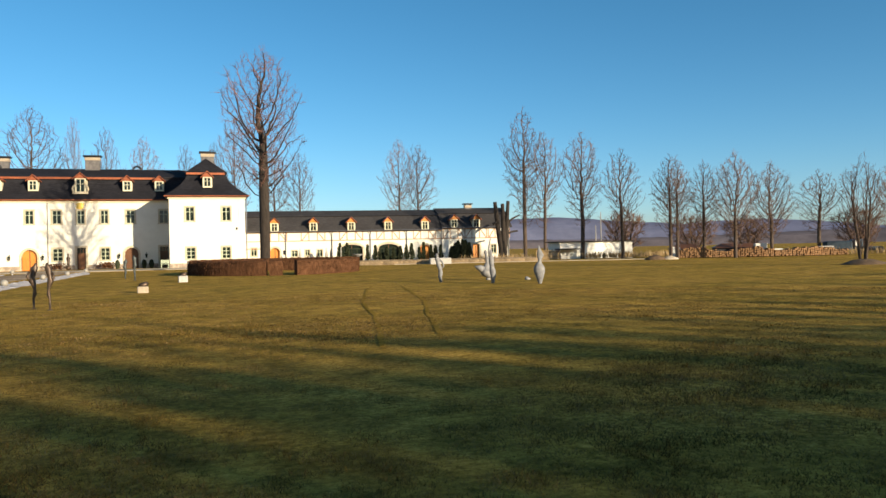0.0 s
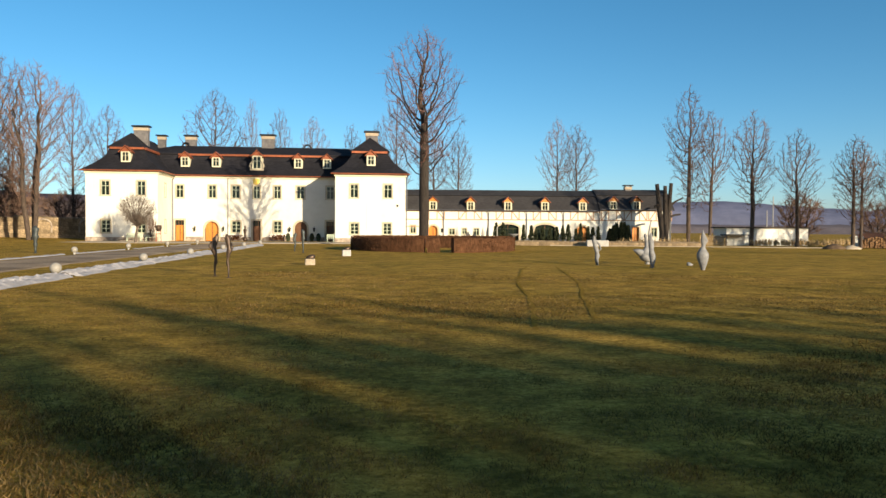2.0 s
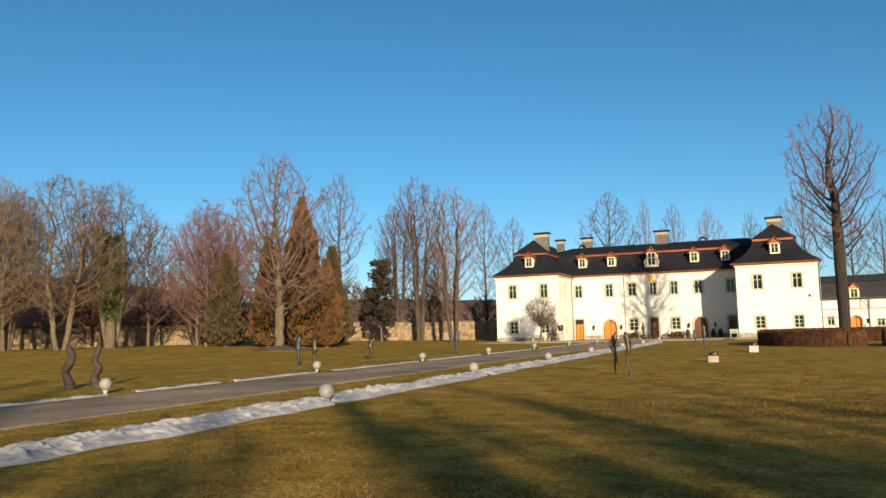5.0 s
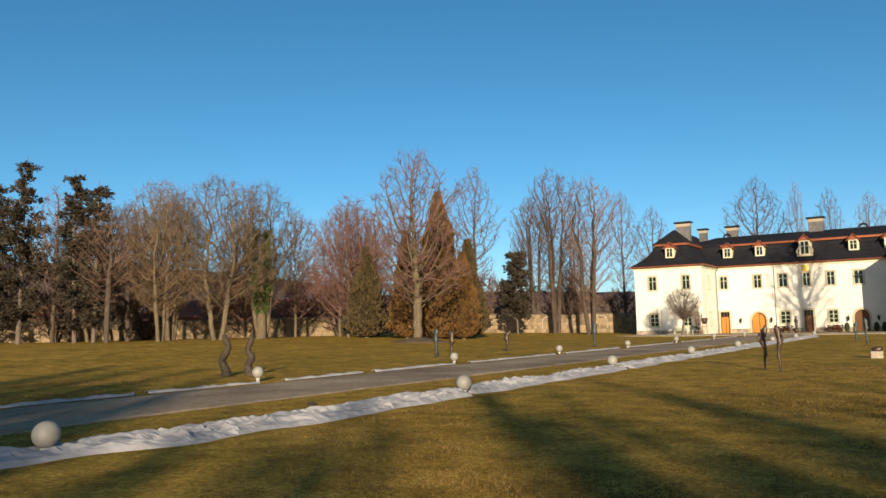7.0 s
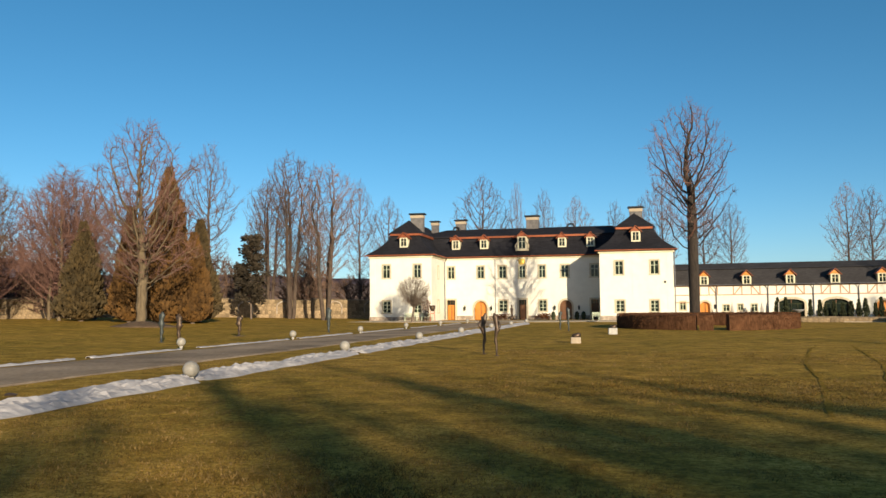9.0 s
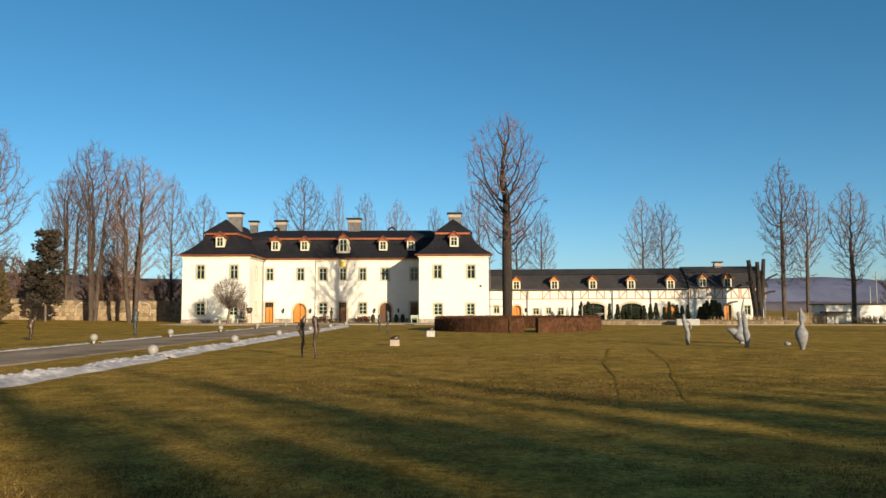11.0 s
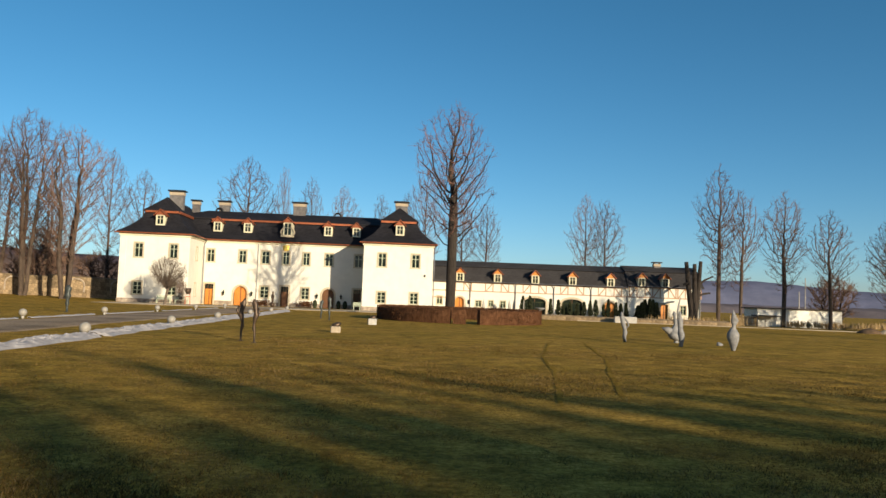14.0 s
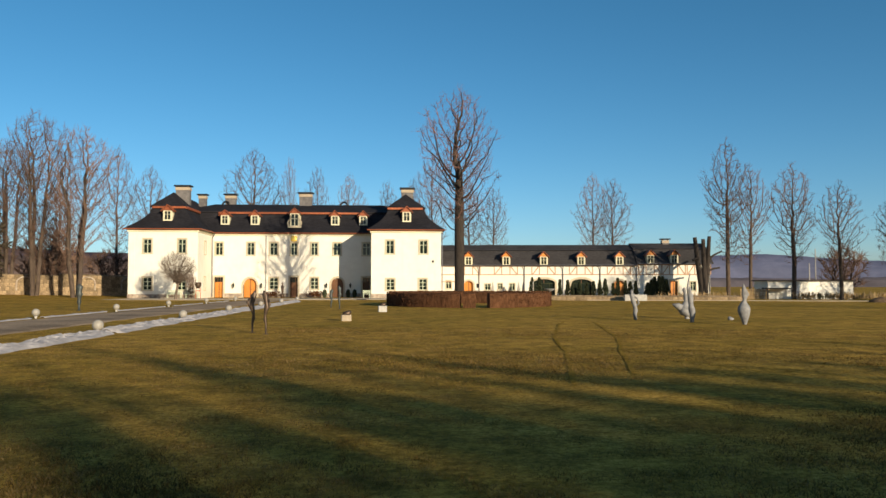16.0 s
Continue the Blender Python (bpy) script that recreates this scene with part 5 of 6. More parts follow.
for i, (x, y, H, W) in enumerate([(23.9, -5.0, 1.5, 0.8), (24.3, -5.2, 1.9, 0.9), (24.8, -4.8, 2.3, 1.1), (25.3, -5.2, 2.4, 1.0), (25.8, -4.9, 2.35, 1.1), (26.2, -5.2, 2.0, 0.9)]):
    X, Y = annex_at(x, y)
    tree_thing(thuja(95 + i, H, W * 0.8, 700, 0.26, 0.95), (BARK, THUJAGR, THUJAGR), "dark green pointed yew in a close clump", (X, Y, 0), rz=40 * i, name="yew_bush", category="shrub", group="yew clump")
X, Y = annex_at(11.0, -9)
bowl = Build().rings([(0, .25, .25, 0, 0), (0.08, .25, .25, 0, 0), (0.14, .1, .1, 0, 0), (0.7, .1, .1, 0, 0), (0.8, .2, .2, 0, 0), (1.0, .62, .62, 0, 0), (1.12, .68, .68, 0, 0), (1.10, .58, .58, 0, 0), (0.95, .3, .3, 0, 0)], 16)
thing("bowl_planter", "white stone bowl on a slim foot", "planter", at=(X, Y, 0), shape=bowl, material=WHITESTONE, smooth=True)
X, Y = annex_at(9.0, -9)
thing("post", "slim white garden post", "post", at=(X, Y, 0), shape=Build().tube([(0, 0, -0.1), (0, 0, 2.0)], [0.06, 0.05], 8), material=CONCRETE)


def parasol(x, y):
    X, Y = annex_at(x, y)
    ob = thing("folded_parasol", "folded grey garden parasol on its stand", "parasol", at=(X, Y, 0), group="folded parasols")
    part("pole", Build().tube([(0, 0, 0), (0, 0, 1.9)], [0.03, 0.03], 7), WOODGREY, ob)
    part("canopy", Build().rings([(0.75, .10, .10, 0, 0), (0.85, .2, .2, 0, 0), (1.3, .17, .17, 0, 0), (1.95, .03, .03, 0, 0)], 9), CONCRETE, ob)
    part("base_plate", Build().box(-0.25, 0.25, -0.25, 0.25, 0, 0.07, 0.02), CONCRETE, ob)


for x in (4.35, 7.7, 8.3):
    parasol(x, -3)

# ---- globe lamps along the drive ----


def globe_lamp(x, y, first=[]):
    if not first:
        ob = thing("globe_lamp", "frosted white globe lamp on a short post", "lamp", group="globe lamps along the drive")
        R = 0.185
        part("globe", Build().rings([(0.29 - R * math.cos(math.pi * i / 14), max(0.01, R * math.sin(math.pi * i / 14)), max(0.01, R * math.sin(math.pi * i / 14)), 0, 0) for i in range(15)], 24), GLOBE, ob, smooth=True)
        part("post", Build().tube([(0, 0, -0.05), (0, 0, 0.13)], [0.055, 0.055], 12), CONCRETE, ob)
        part("collar", Build().rings([(0.06, .07, .07, 0, 0), (0.12, .08, .08, 0, 0)], 12), CONCRETE, ob)
        first.append(ob)
        ob.matrix_basis = pose(x, y, ground_z(x, y))
        return
    copy_thing(first[0], pose(x, y, ground_z(x, y)))


RIGHT_LAMPS = [(-10.35, 6.2), (-9.55, 16.0), (-9.75, 26.6), (-9.55, 36.4), (-9.3, 45.2), (-9.2, 55.5), (-9.1, 65), (-9.0, 75)]
LEFT_LAMPS = [(-18.6, 7.5), (-18.5, 18.1), (-17.9, 29.2), (-17.2, 38.9), (-16.6, 48.2), (-16.4, 58.5), (-16.0, 68.5), (-15.4, 78)]
for x, y in RIGHT_LAMPS + LEFT_LAMPS:
    globe_lamp(x, y)


def fleece(y0, y1, mid, half, seed, height=0.10):
    """A crumpled strip of white frost fleece on the grass."""
    b, v = Build(), []
    k, w = max(6, int((y1 - y0) / (0.085 if y0 < 30 else 0.2))), 15
    for j in range(k + 1):
        y = y0 + (y1 - y0) * j / k
        m, h = mid(y) + 0.14 * noise.noise((seed, y * 0.5, 0)), half * (1 + 0.3 * noise.noise((seed + 3, y * 0.7, 0)))
        if j in (0, k):
            h *= 0.55
        for i in range(w + 1):
            u = 2 * i / w - 1
            x = m + u * h
            fold = 1.7 * max(0.0, 0.30 - abs(noise.noise((x * 1.5 + y * 0.8, y * 1.2 - x, seed)))) + 1.5 * max(0.0, 0.22 - abs(noise.noise((x * 3.2 - y * 1.4, y * 2.1 + x, seed + 2)))) + 0.8 * max(0.0, 0.2 - abs(noise.noise((x * 6 + y * 3, y * 5 - x * 2, seed + 4))))
            z = 0.02 + height * (1 - u ** 4) * (0.45 + 0.5 * noise.noise((x * 1.1, y * 0.6, seed)) + 1.15 * fold)
            v.append((x, y + 0.08 * noise.noise((x * 3, y, seed + 5)), ground_z(x, y) + max(0.012 + 0.008 * (i not in (0, w)), z if i not in (0, w) else 0.0)))
    f = [(j * (w + 1) + i, j * (w + 1) + i + 1, (j + 1) * (w + 1) + i + 1, (j + 1) * (w + 1) + i) for j in range(k) for i in range(w)]
    ob = thing("frost_fleece", "crumpled white fleece strip on the grass by the drive", "fleece", group="fleece strips", shape=b.add(v, f), material=FLEECE)
    mod = ob.modifiers.new("thickness", "SOLIDIFY")
    mod.thickness = 0.012
    return ob


ys = [-12.0] + [y for _, y in RIGHT_LAMPS[1:]]
for i, (a, b) in enumerate(zip(ys, ys[1:])):
    fleece(a + 0.35, b - 0.15, lambda y: -10.0 + 0.012 * y - 0.22 * max(0.0, 8 - y), 0.60 if i < 1 else 0.56, i * 3.7, 0.12)
for i, (a, b) in enumerate(((-8, 6.8), (9, 13.2), (13.6, 17.6), (18.6, 22.5), (23.2, 28.5), (30, 38.2), (39.6, 47.5), (49, 58), (60, 68), (70, 77))):
    fleece(a, b, lambda y: -18.5 + 0.034 * y, 0.15, 40 + i * 2.3, 0.05)
thing("fallen_leaf", "dark scrap lying on the fleece", "debris", at=(-10.4, 11.6, 0.17), shape=Build().rings([(0, .12, .05, 0, 0), (.03, .14, .06, 0.02, 0), (.05, .05, .02, 0, 0)], 8), material=BRONZE)

# ---- sculptures on the lawn ----


def statue(label, x, y, prof, material, extra=None, rz=0.0, category="sculpture", n=12):
    b = Build().rings(prof, n)
    if extra:
        extra(b)
    return thing("sculpture", label, category, at=(x, y, ground_z(x, y) - 0.02), rz=rz, shape=b, material=material, smooth=True, group="lawn sculptures")


def slim(h, w, lean=0.04, head=True):
    """A slender upright form: thin legs, a fuller middle, narrow shoulders."""
    return [(0, .10 * w, .10 * w, 0, 0), (0.03, .09 * w, .09 * w, 0, 0), (0.05, .028 * w, .03 * w, 0, 0), (0.24 * h, .036 * w, .04 * w, 0, 0), (0.34 * h, .06 * w, .055 * w, lean, 0), (0.44 * h, .042 * w, .045 * w, lean, 0), (0.55 * h, .075 * w, .065 * w, 0, 0),
            (0.62 * h, .10 * w, .08 * w, -lean, 0), (0.70 * h, .066 * w, .06 * w, -lean * 0.5, 0), (0.80 * h, .085 * w, .065 * w, lean * 0.4, 0), (0.90 * h, .105 * w, .06 * w, lean, 0), (0.95 * h, .05 * w, .045 * w, lean * 1.8, 0), (h, .03 * w, .03 * w, lean * 2.2, 0)]


statue("slim dark bronze abstract figure on thin legs", -4.75, 27.0, slim(1.46, 1.05, 0.035), BRONZE, lambda b: b.tube([(-.1, 0, 1.2), (-.17, -.03, 1.05), (-.1, -.06, 0.92)], [.035, .04, .02], 7))
statue("slim dark bronze abstract figure on a single leg", -4.15, 26.1, slim(1.46, 0.95, -0.03), BRONZE, lambda b: b.tube([(.08, 0, 1.18), (.13, -.02, 1.0), (.06, -.04, .88)], [.03, .035, .02], 7))
statue("slim grey-green abstract figure before the manor", -4.25, 55.2, slim(1.35, 1.3, 0.03), PATINA)
statue("tall grey-green abstract figure on a pole", -3.5, 52.8, slim(1.6, 1.3, -0.02), PATINA)
statue("grey-green bronze abstract figure", -22.7, 35.2, slim(1.55, 1.7, 0.02), PATINA)
statue("dark abstract figure beside a globe lamp", -20.6, 33.4, slim(1.45, 1.7, -0.02), BRONZE)
statue("stooping dark bronze abstract figure on a flat plate", -22.5, 43.0, slim(1.25, 2.0, 0.04), BRONZE, lambda b: b.box(-.3, .3, -.25, .25, 0, .05, .01))
statue("stout dark bronze abstract figure by the drive", -19.5, 50.0, slim(1.72, 2.2, 0.0), PATINA)
SNAKES = [(-21.75, 19.6, [(.16, .0), (.10, .22), (.02, .42), (-.10, .70), (-.02, .88), (.14, 1.06), (.28, 1.28), (.27, 1.42), (.12, 1.6), (.02, 1.75), (-.02, 1.88)]),
          (-21.0, 20.1, [(.12, .0), (.0, .22), (-.09, .45), (-.02, .62), (.12, .76), (.15, .92), (.04, 1.08), (-.01, 1.25), (.06, 1.45), (.12, 1.65), (.10, 1.88)])]
for x, y, bends in SNAKES:
    sn = Build().tube([(px, 0.04 * math.sin(4 * pz), pz * 0.8) for px, pz in bends], [0.165 - 0.085 * (i / len(bends)) + 0.015 * math.sin(i * 1.7) for i in range(len(bends))], 10)
    sn.rings([(0, .2, .2, bends[0][0], 0), (0.1, .17, .17, bends[0][0], 0), (.24, .11, .11, bends[0][0] * 0.8, 0)], 10)
    thing("sculpture", "twisting snake-like carved wooden sculpture", "sculpture", at=(x, y, ground_z(x, y) - 0.02), shape=sn, material=WOODGREY, smooth=True, group="lawn sculptures")
# pale stone group
statue("pale stone vase-shaped sculpture with a pointed cap", 14.4, 30.9, [(0, .07, .07, 0, 0), (.08, .09, .09, 0, 0), (.3, .17, .15, 0, 0), (.55, .25, .20, -.02, 0), (.72, .25, .20, -.02, 0), (.9, .14, .12, -.02, 0), (1.0, .075, .07, 0, 0), (1.12, .10, .08, .02, 0), (1.2, .14, .09, .03, 0), (1.24, .17, .06, .05, 0), (1.28, .16, .10, .04, 0), (1.5, .08, .06, 0, 0), (1.7, .012, .012, -.02, 0)], WHITESTONE, n=16)
statue("tall pale stone dancing form with a raised arm", 12.95, 32.9, [(0, .08, .08, .03, 0), (.2, .09, .09, .05, 0), (.4, .13, .12, .06, 0), (.6, .15, .13, .03, 0), (.8, .10, .09, 0, 0), (1.0, .12, .10, -.01, 0), (1.2, .13, .09, -.02, 0), (1.32, .06, .06, -.04, 0), (1.42, .085, .085, -.05, 0), (1.55, .05, .05, -.05, 0)], WHITESTONE, lambda b: b.tube([(-.1, 0, 1.22), (-.14, 0, 1.5), (-.10, 0, 1.8), (-.02, 0, 2.15)], [.05, .045, .035, .02], 8), n=14)
statue("pale stone seated form with a wide skirt", 14.1, 36.6, [(0.12, .10, .10, .12, 0), (.2, .24, .22, .05, 0), (.35, .30, .28, 0, 0), (.55, .29, .24, -.02, 0), (.72, .16, .14, .03, 0), (.9, .08, .08, .06, 0), (1.1, .10, .09, .05, 0), (1.28, .06, .06, .0, 0), (1.4, .09, .09, -.02, 0), (1.52, .03, .03, -.02, 0)], WHITESTONE, lambda b: (b.rings([(0, .14, .14, 0.1, 0), (.14, .08, .08, 0.1, 0)], 12), b.tube([(-.1, 0, .5), (-.35, 0, .62), (-.62, 0, .72)], [.2, .16, .02], 8)), n=14)
statue("pale stone bending form with an arm at its head", 11.4, 35.9, [(0, .07, .07, .06, 0), (.25, .09, .09, .02, 0), (.45, .11, .10, .06, 0), (.6, .09, .09, .04, 0), (.8, .12, .10, -.02, 0), (1.0, .10, .09, -.08, 0), (1.15, .13, .09, -.10, 0), (1.22, .06, .06, -.11, 0), (1.32, .085, .085, -.12, 0), (1.42, .03, .03, -.12, 0)], WHITESTONE, lambda b: b.tube([(-.02, 0, 1.12), (.14, 0, 1.0), (.22, 0, .78), (.1, 0, .66)], [.045, .045, .04, .03], 8), n=14)
thing("stone_fragment", "small white stone lying on the grass", "stone", at=(15.6, 34.9, 0), shape=Build().rings([(0, .12, .09, 0, 0), (.06, .16, .11, 0.02, 0), (.13, .10, .07, -.03, 0), (.17, .03, .03, -.05, 0)], 9), material=WHITESTONE, smooth=True)
# block plinths with small bronzes
for x, y, w, h in ((-2.05, 35.5, 0.44, 0.27), (-0.55, 47.0, 0.50, 0.36)):
    thing("stone_plinth", "white stone block plinth on the lawn", "plinth", at=(x, y, 0), rz=6, shape=Build().box(-w / 2, w / 2, -w / 2, w / 2, -0.05, h, 0.02), material=GRAVEL if h < 0.3 else CONCRETE, group="plinths")
    thing("small_bronze", "small dark bronze sculpture on a block", "sculpture", at=(x, y, h), shape=Build().rings([(0, .17, .12, 0, 0), (.05, .21, .14, .01, 0), (.12, .20, .11, .04, 0), (.17, .12, .06, .09, 0), (.20, .03, .03, .14, 0)], 7), material=BRONZE, smooth=True)

# ---- things before the manor ----


def bench(x, y, w, rz=0):
    ob = thing("garden_bench", "pale green slatted bench by the manor wall", "bench", at=(x, y, 0.05), rz=rz, group="benches")
    for i in range(4):
        part("slat", Build().box(-w / 2, w / 2, -0.2 + 0.11 * i, -0.11 + 0.11 * i, 0.43, 0.46), BENCHGREEN, ob)
    for i in range(3):
        part("back_slat", Build().box(-w / 2, w / 2, 0.22, 0.25, 0.55 + 0.13 * i, 0.64 + 0.13 * i), BENCHGREEN, ob)
    for s in (-1, 1):
        part("leg", Build().box(s * (w / 2 - .1) - .03, s * (w / 2 - .1) + .03, -0.2, -0.14, 0, 0.43), BENCHGREEN, ob)
        part("leg", Build().box(s * (w / 2 - .1) - .03, s * (w / 2 - .1) + .03, 0.2, 0.26, 0, 0.95), BENCHGREEN, ob)


bench(-24.9, 91.0, 1.7)
bench(-22.9, 91.0, 1.5)
bench(-2.9, 90.6, 0.9)
rs = thing("plant_stand", "red-orange metal garden stand with a dark pot", "stand", at=(-21.6, 88.5, 0))
for s in (-1, 1):
    part("leg", Build().tube([(s * .28, 0, 0), (s * .2, 0, 1.5)], [.04, .04], 6), REDPAINT, rs)
part("crossbar", Build().box(-.26, .26, -.03, .03, .9, .98), REDPAINT, rs)
part("pot", Build().rings([(1.2, .2, .2, 0, 0), (1.5, .34, .34, 0, 0), (1.85, .36, .36, 0, 0), (1.9, .2, .2, 0, 0)], 12), BRONZE, rs)
statue("dark bronze sculpture on a pedestal by the middle door", -13.45, 97.0, [(0, .25, .25, 0, 0), (.5, .22, .22, 0, 0), (.52, .12, .12, 0, 0), (1.0, .16, .13, 0, 0), (1.4, .22, .14, 0, 0), (1.6, .08, .08, 0, 0), (1.8, .12, .12, 0, 0), (1.95, .03, .03, 0, 0)], BRONZE)
for x in (-14.8, -9.4):
    rndp = random.Random(int(x * 10))
    pl = [(Vector((rndp.gauss(0, .5), rndp.gauss(0, .15), rndp.uniform(.1, .7))), Vector((rndp.gauss(0, 1), rndp.gauss(0, 1), 1)).normalized()) for _ in range(260)]
    thing("low_shrub", "low dark brown shrub at the manor plinth", "shrub", at=(x, 97.6, 0), shape=leaf_mesh("low_shrub", pl, 0.22, rndp, 0.3), material=HEDGELEAF, group="shrubs along the manor wall")
for x in (-8.3, -5.4, -4.6):
    b = Build().rings([(0, .18, .18, 0, 0), (.35, .26, .26, 0, 0), (.4, .28, .28, 0, 0), (.5, .3, .28, 0, 0), (.9, .22, .2, 0, 0), (1.05, .05, .05, 0, 0)], 10)
    thing("potted_shrub", "dark potted shrub beside a door", "shrub", at=(x, 97.3, 0.0), shape=b, material=THUJAGR, group="potted shrubs")

# ---- the old park wall, shed and houses behind ----
rnd = random.Random(21)
gate = thing("garden_gate", "blue-grey boarded gate between wall and manor", "gate", at=(-32.6, 105.9, 0), rz=28)
part("leaf", Build().box(-0.75, 0.75, -0.08, 0, 0, 2.4, 0.01), BLUEPAINT, gate)
for gx in (-0.85, 0.85):
    part("post", Build().box(gx - 0.1, gx + 0.1, -0.12, 0.1, -0.2, 2.6, 0.02), STONE, gate)
for i, (x, y, w, rz, wm, lab) in enumerate([(-103, 84, 9, 25, REDPAINT, "red-walled house beyond the park wall"), (-96, 97, 8, 35, WHITEWALL, "small white house with red tiled roof"), (-112, 66, 8, 40, WHITEWALL, "white gabled house among trees"), (-88, 104, 10, 30, REDPAINT, "brick-red house with tiled roof")]):
    h = thing("house", lab, "house", at=(x, y, 0.4), rz=rz, group="houses beyond the wall")
    part("wall", Build().box(-w / 2, w / 2, -3, 3, -0.5, 3.6), wm, h)
    for gx in (-w / 2, w / 2 - 0.3):
        part("gable", Build().add([(gx + q, a, c) for q in (0, 0.3) for a, c in ((-3, 3.6), (3, 3.6), (0, 6.0))], [(0, 1, 2), (5, 4, 3), (0, 3, 4, 1), (1, 4, 5, 2), (2, 5, 3, 0)]), wm, h)
    rf = Build()
    for s in (-1, 1):
        rf.add([(-w / 2 - .4, s * 3.4, 3.3), (w / 2 + .4, s * 3.4, 3.3), (w / 2 + .4, 0, 6.15), (-w / 2 - .4, 0, 6.15), (-w / 2 - .4, s * 3.4, 3.45), (w / 2 + .4, s * 3.4, 3.45), (w / 2 + .4, 0, 6.3), (-w / 2 - .4, 0, 6.3)], [(0, 1, 2, 3), (4, 5, 6, 7), (0, 1, 5, 4), (0, 3, 7, 4), (1, 2, 6, 5)])
    part("roof", rf, REDROOF, h)
    for x2 in (-w / 4, w / 4):
        window(h, x2, 1.2, 0.9, 1.2, -3.02, 1, 0.1)
mound = Build().rings([(-.1, 3.4, 2.8, 0, 0), (.1, 2.4, 2.1, .1, 0), (.3, 1.3, 1.2, 0, 0), (.45, .7, .7, 0, 0)], 18)
thing("root_mound", "bare brown earth mound round an old tree", "earth mound", at=(-39.3, 58, ground_z(-39.3, 58)), shape=mound, material=EARTH, smooth=True)
thing("root_mound", "low earth mound under a many-stemmed tree", "earth mound", at=(42, 40, 0), shape=Build().rings([(-.1, 1.9, 1.5, 0, 0), (.10, 1.4, 1.1, .1, 0), (.30, .7, .6, 0, 0), (.36, .3, .3, 0, 0)], 18), material=EARTH, smooth=True)

# ---- the open side: low building, log stacks, vehicles ----
ob_x, ob_y = (41.3, 83.7), (51.0, 82.8)
rz = math.degrees(math.atan2(ob_y[1] - ob_x[1], ob_y[0] - ob_x[0]))
low = thing("low_outbuilding", "low white flat-roofed outbuilding", "outbuilding", at=(*ob_x, 0), rz=rz)
part("wall", Build().box(0.4, 9.75, 0, 4, -0.2, 2.0), WHITEWALL, low)
part("roof", Build().box(0.1, 9.95, -0.3, 4.2, 2.0, 2.12, 0.03), WOODGREY, low)
part("porch_roof", Build().box(-0.3, 2.5, -1.6, -0.02, 1.15, 1.28, 0.02), SHADE, low)
for x in (-0.2, 2.4):
    part("porch_post", Build().box(x - .05, x + .05, -1.55, -1.45, 0, 1.15), SHADE, low)
fence = thing("paling_fence", "weathered brown paling fence beside the low building", "fence", at=(38.6, 83.6, 0), rz=-6)
pale = Build().box(-0.06, 0.06, -0.015, 0.015, -0.05, 1.15, 0.01).mesh("paling")
for k in range(20):
    part("paling", pale, REED, fence, at=(0.155 * k, 0, 0.04 * math.sin(k * 2.1)))
for z in (0.3, 0.85):
    part("rail", Build().box(-0.1, 3.1, 0.02, 0.06, z, z + 0.08), WOODGREY, fence)
for x, h in ((5.0, 5.6), (4.2, 4.0)):
    thing("pole", "slim grey mast beside the low building", "pole", at=(47.2 - (5.0 - x) * 0.9, 83.6, 0), shape=Build().tube([(0, 0, 0), (0, 0, h)], [.07, .05], 8), material=CONCRETE, group="masts")


def log_stack(a, b, h, seed, label):
    """A stack of split firewood: log ends piled between two points."""
    r = random.Random(seed)
    L = math.hypot(b[0] - a[0], b[1] - a[1])
    bd, x = Build(), 0.0
    while x < L:
        top = h * (0.75 + 0.35 * noise.noise((x * 0.3, seed, 0)))
        z = 0.1
        while z < top:
            s = r.uniform(0.09, 0.15)
            cx, cz, q = x + r.uniform(-.04, .04), z + s * 0.6, r.uniform(0, 1.5)
            ring = [(cx + s * r.uniform(.8, 1.1) * math.cos(q + 2 * math.pi * i / 5), cz + s * r.uniform(.8, 1.1) * math.sin(q + 2 * math.pi * i / 5)) for i in range(5)]
            y0 = r.uniform(-.08, .08)
            bd.add([(p[0], y0, p[1]) for p in ring] + [(p[0], 1.0, p[1]) for p in ring], [(0, 1, 2, 3, 4)] + [(i, (i + 1) % 5, 5 + (i + 1) % 5, 5 + i) for i in range(5)])
            z += s * 1.75
        x += 0.235
    rz = math.degrees(math.atan2(b[1] - a[1], b[0] - a[0]))
    thing("log_stack", label, "firewood", at=(*a, 0), rz=rz, shape=bd, material=LOGEND, kind="stuff")


log_stack((49.6, 71.2), (57.2, 67.4), 1.15, 1, "long stack of split orange-brown firewood")
log_stack((57.6, 67.6), (66.0, 64.8), 1.0, 2, "lower stack of weathered firewood")
for x, y, w in ((52.5, 74.0, 3.4), (56.6, 71.8, 3.2), (58.6, 71.0, 2.4)):
    s = thing("woodshed", "small dark shed roof behind the firewood", "shed", at=(x, y, 0), rz=-28, group="woodsheds")
    part("wall", Build().box(-w / 2, w / 2, 0, 2, -0.1, 1.0), SHADE, s)
    part("roof", Build().add([(-w / 2 - .2, -.3, 1.0), (w / 2 + .2, -.3, 1.0), (w / 2 - .8, 1, 1.5), (-w / 2 + .8, 1, 1.5), (-w / 2 - .2, 2.3, 1.0), (w / 2 + .2, 2.3, 1.0)], [(0, 1, 2, 3), (3, 2, 5, 4), (0, 3, 4), (1, 5, 2), (0, 4, 5, 1)]), DARKOAK, s)
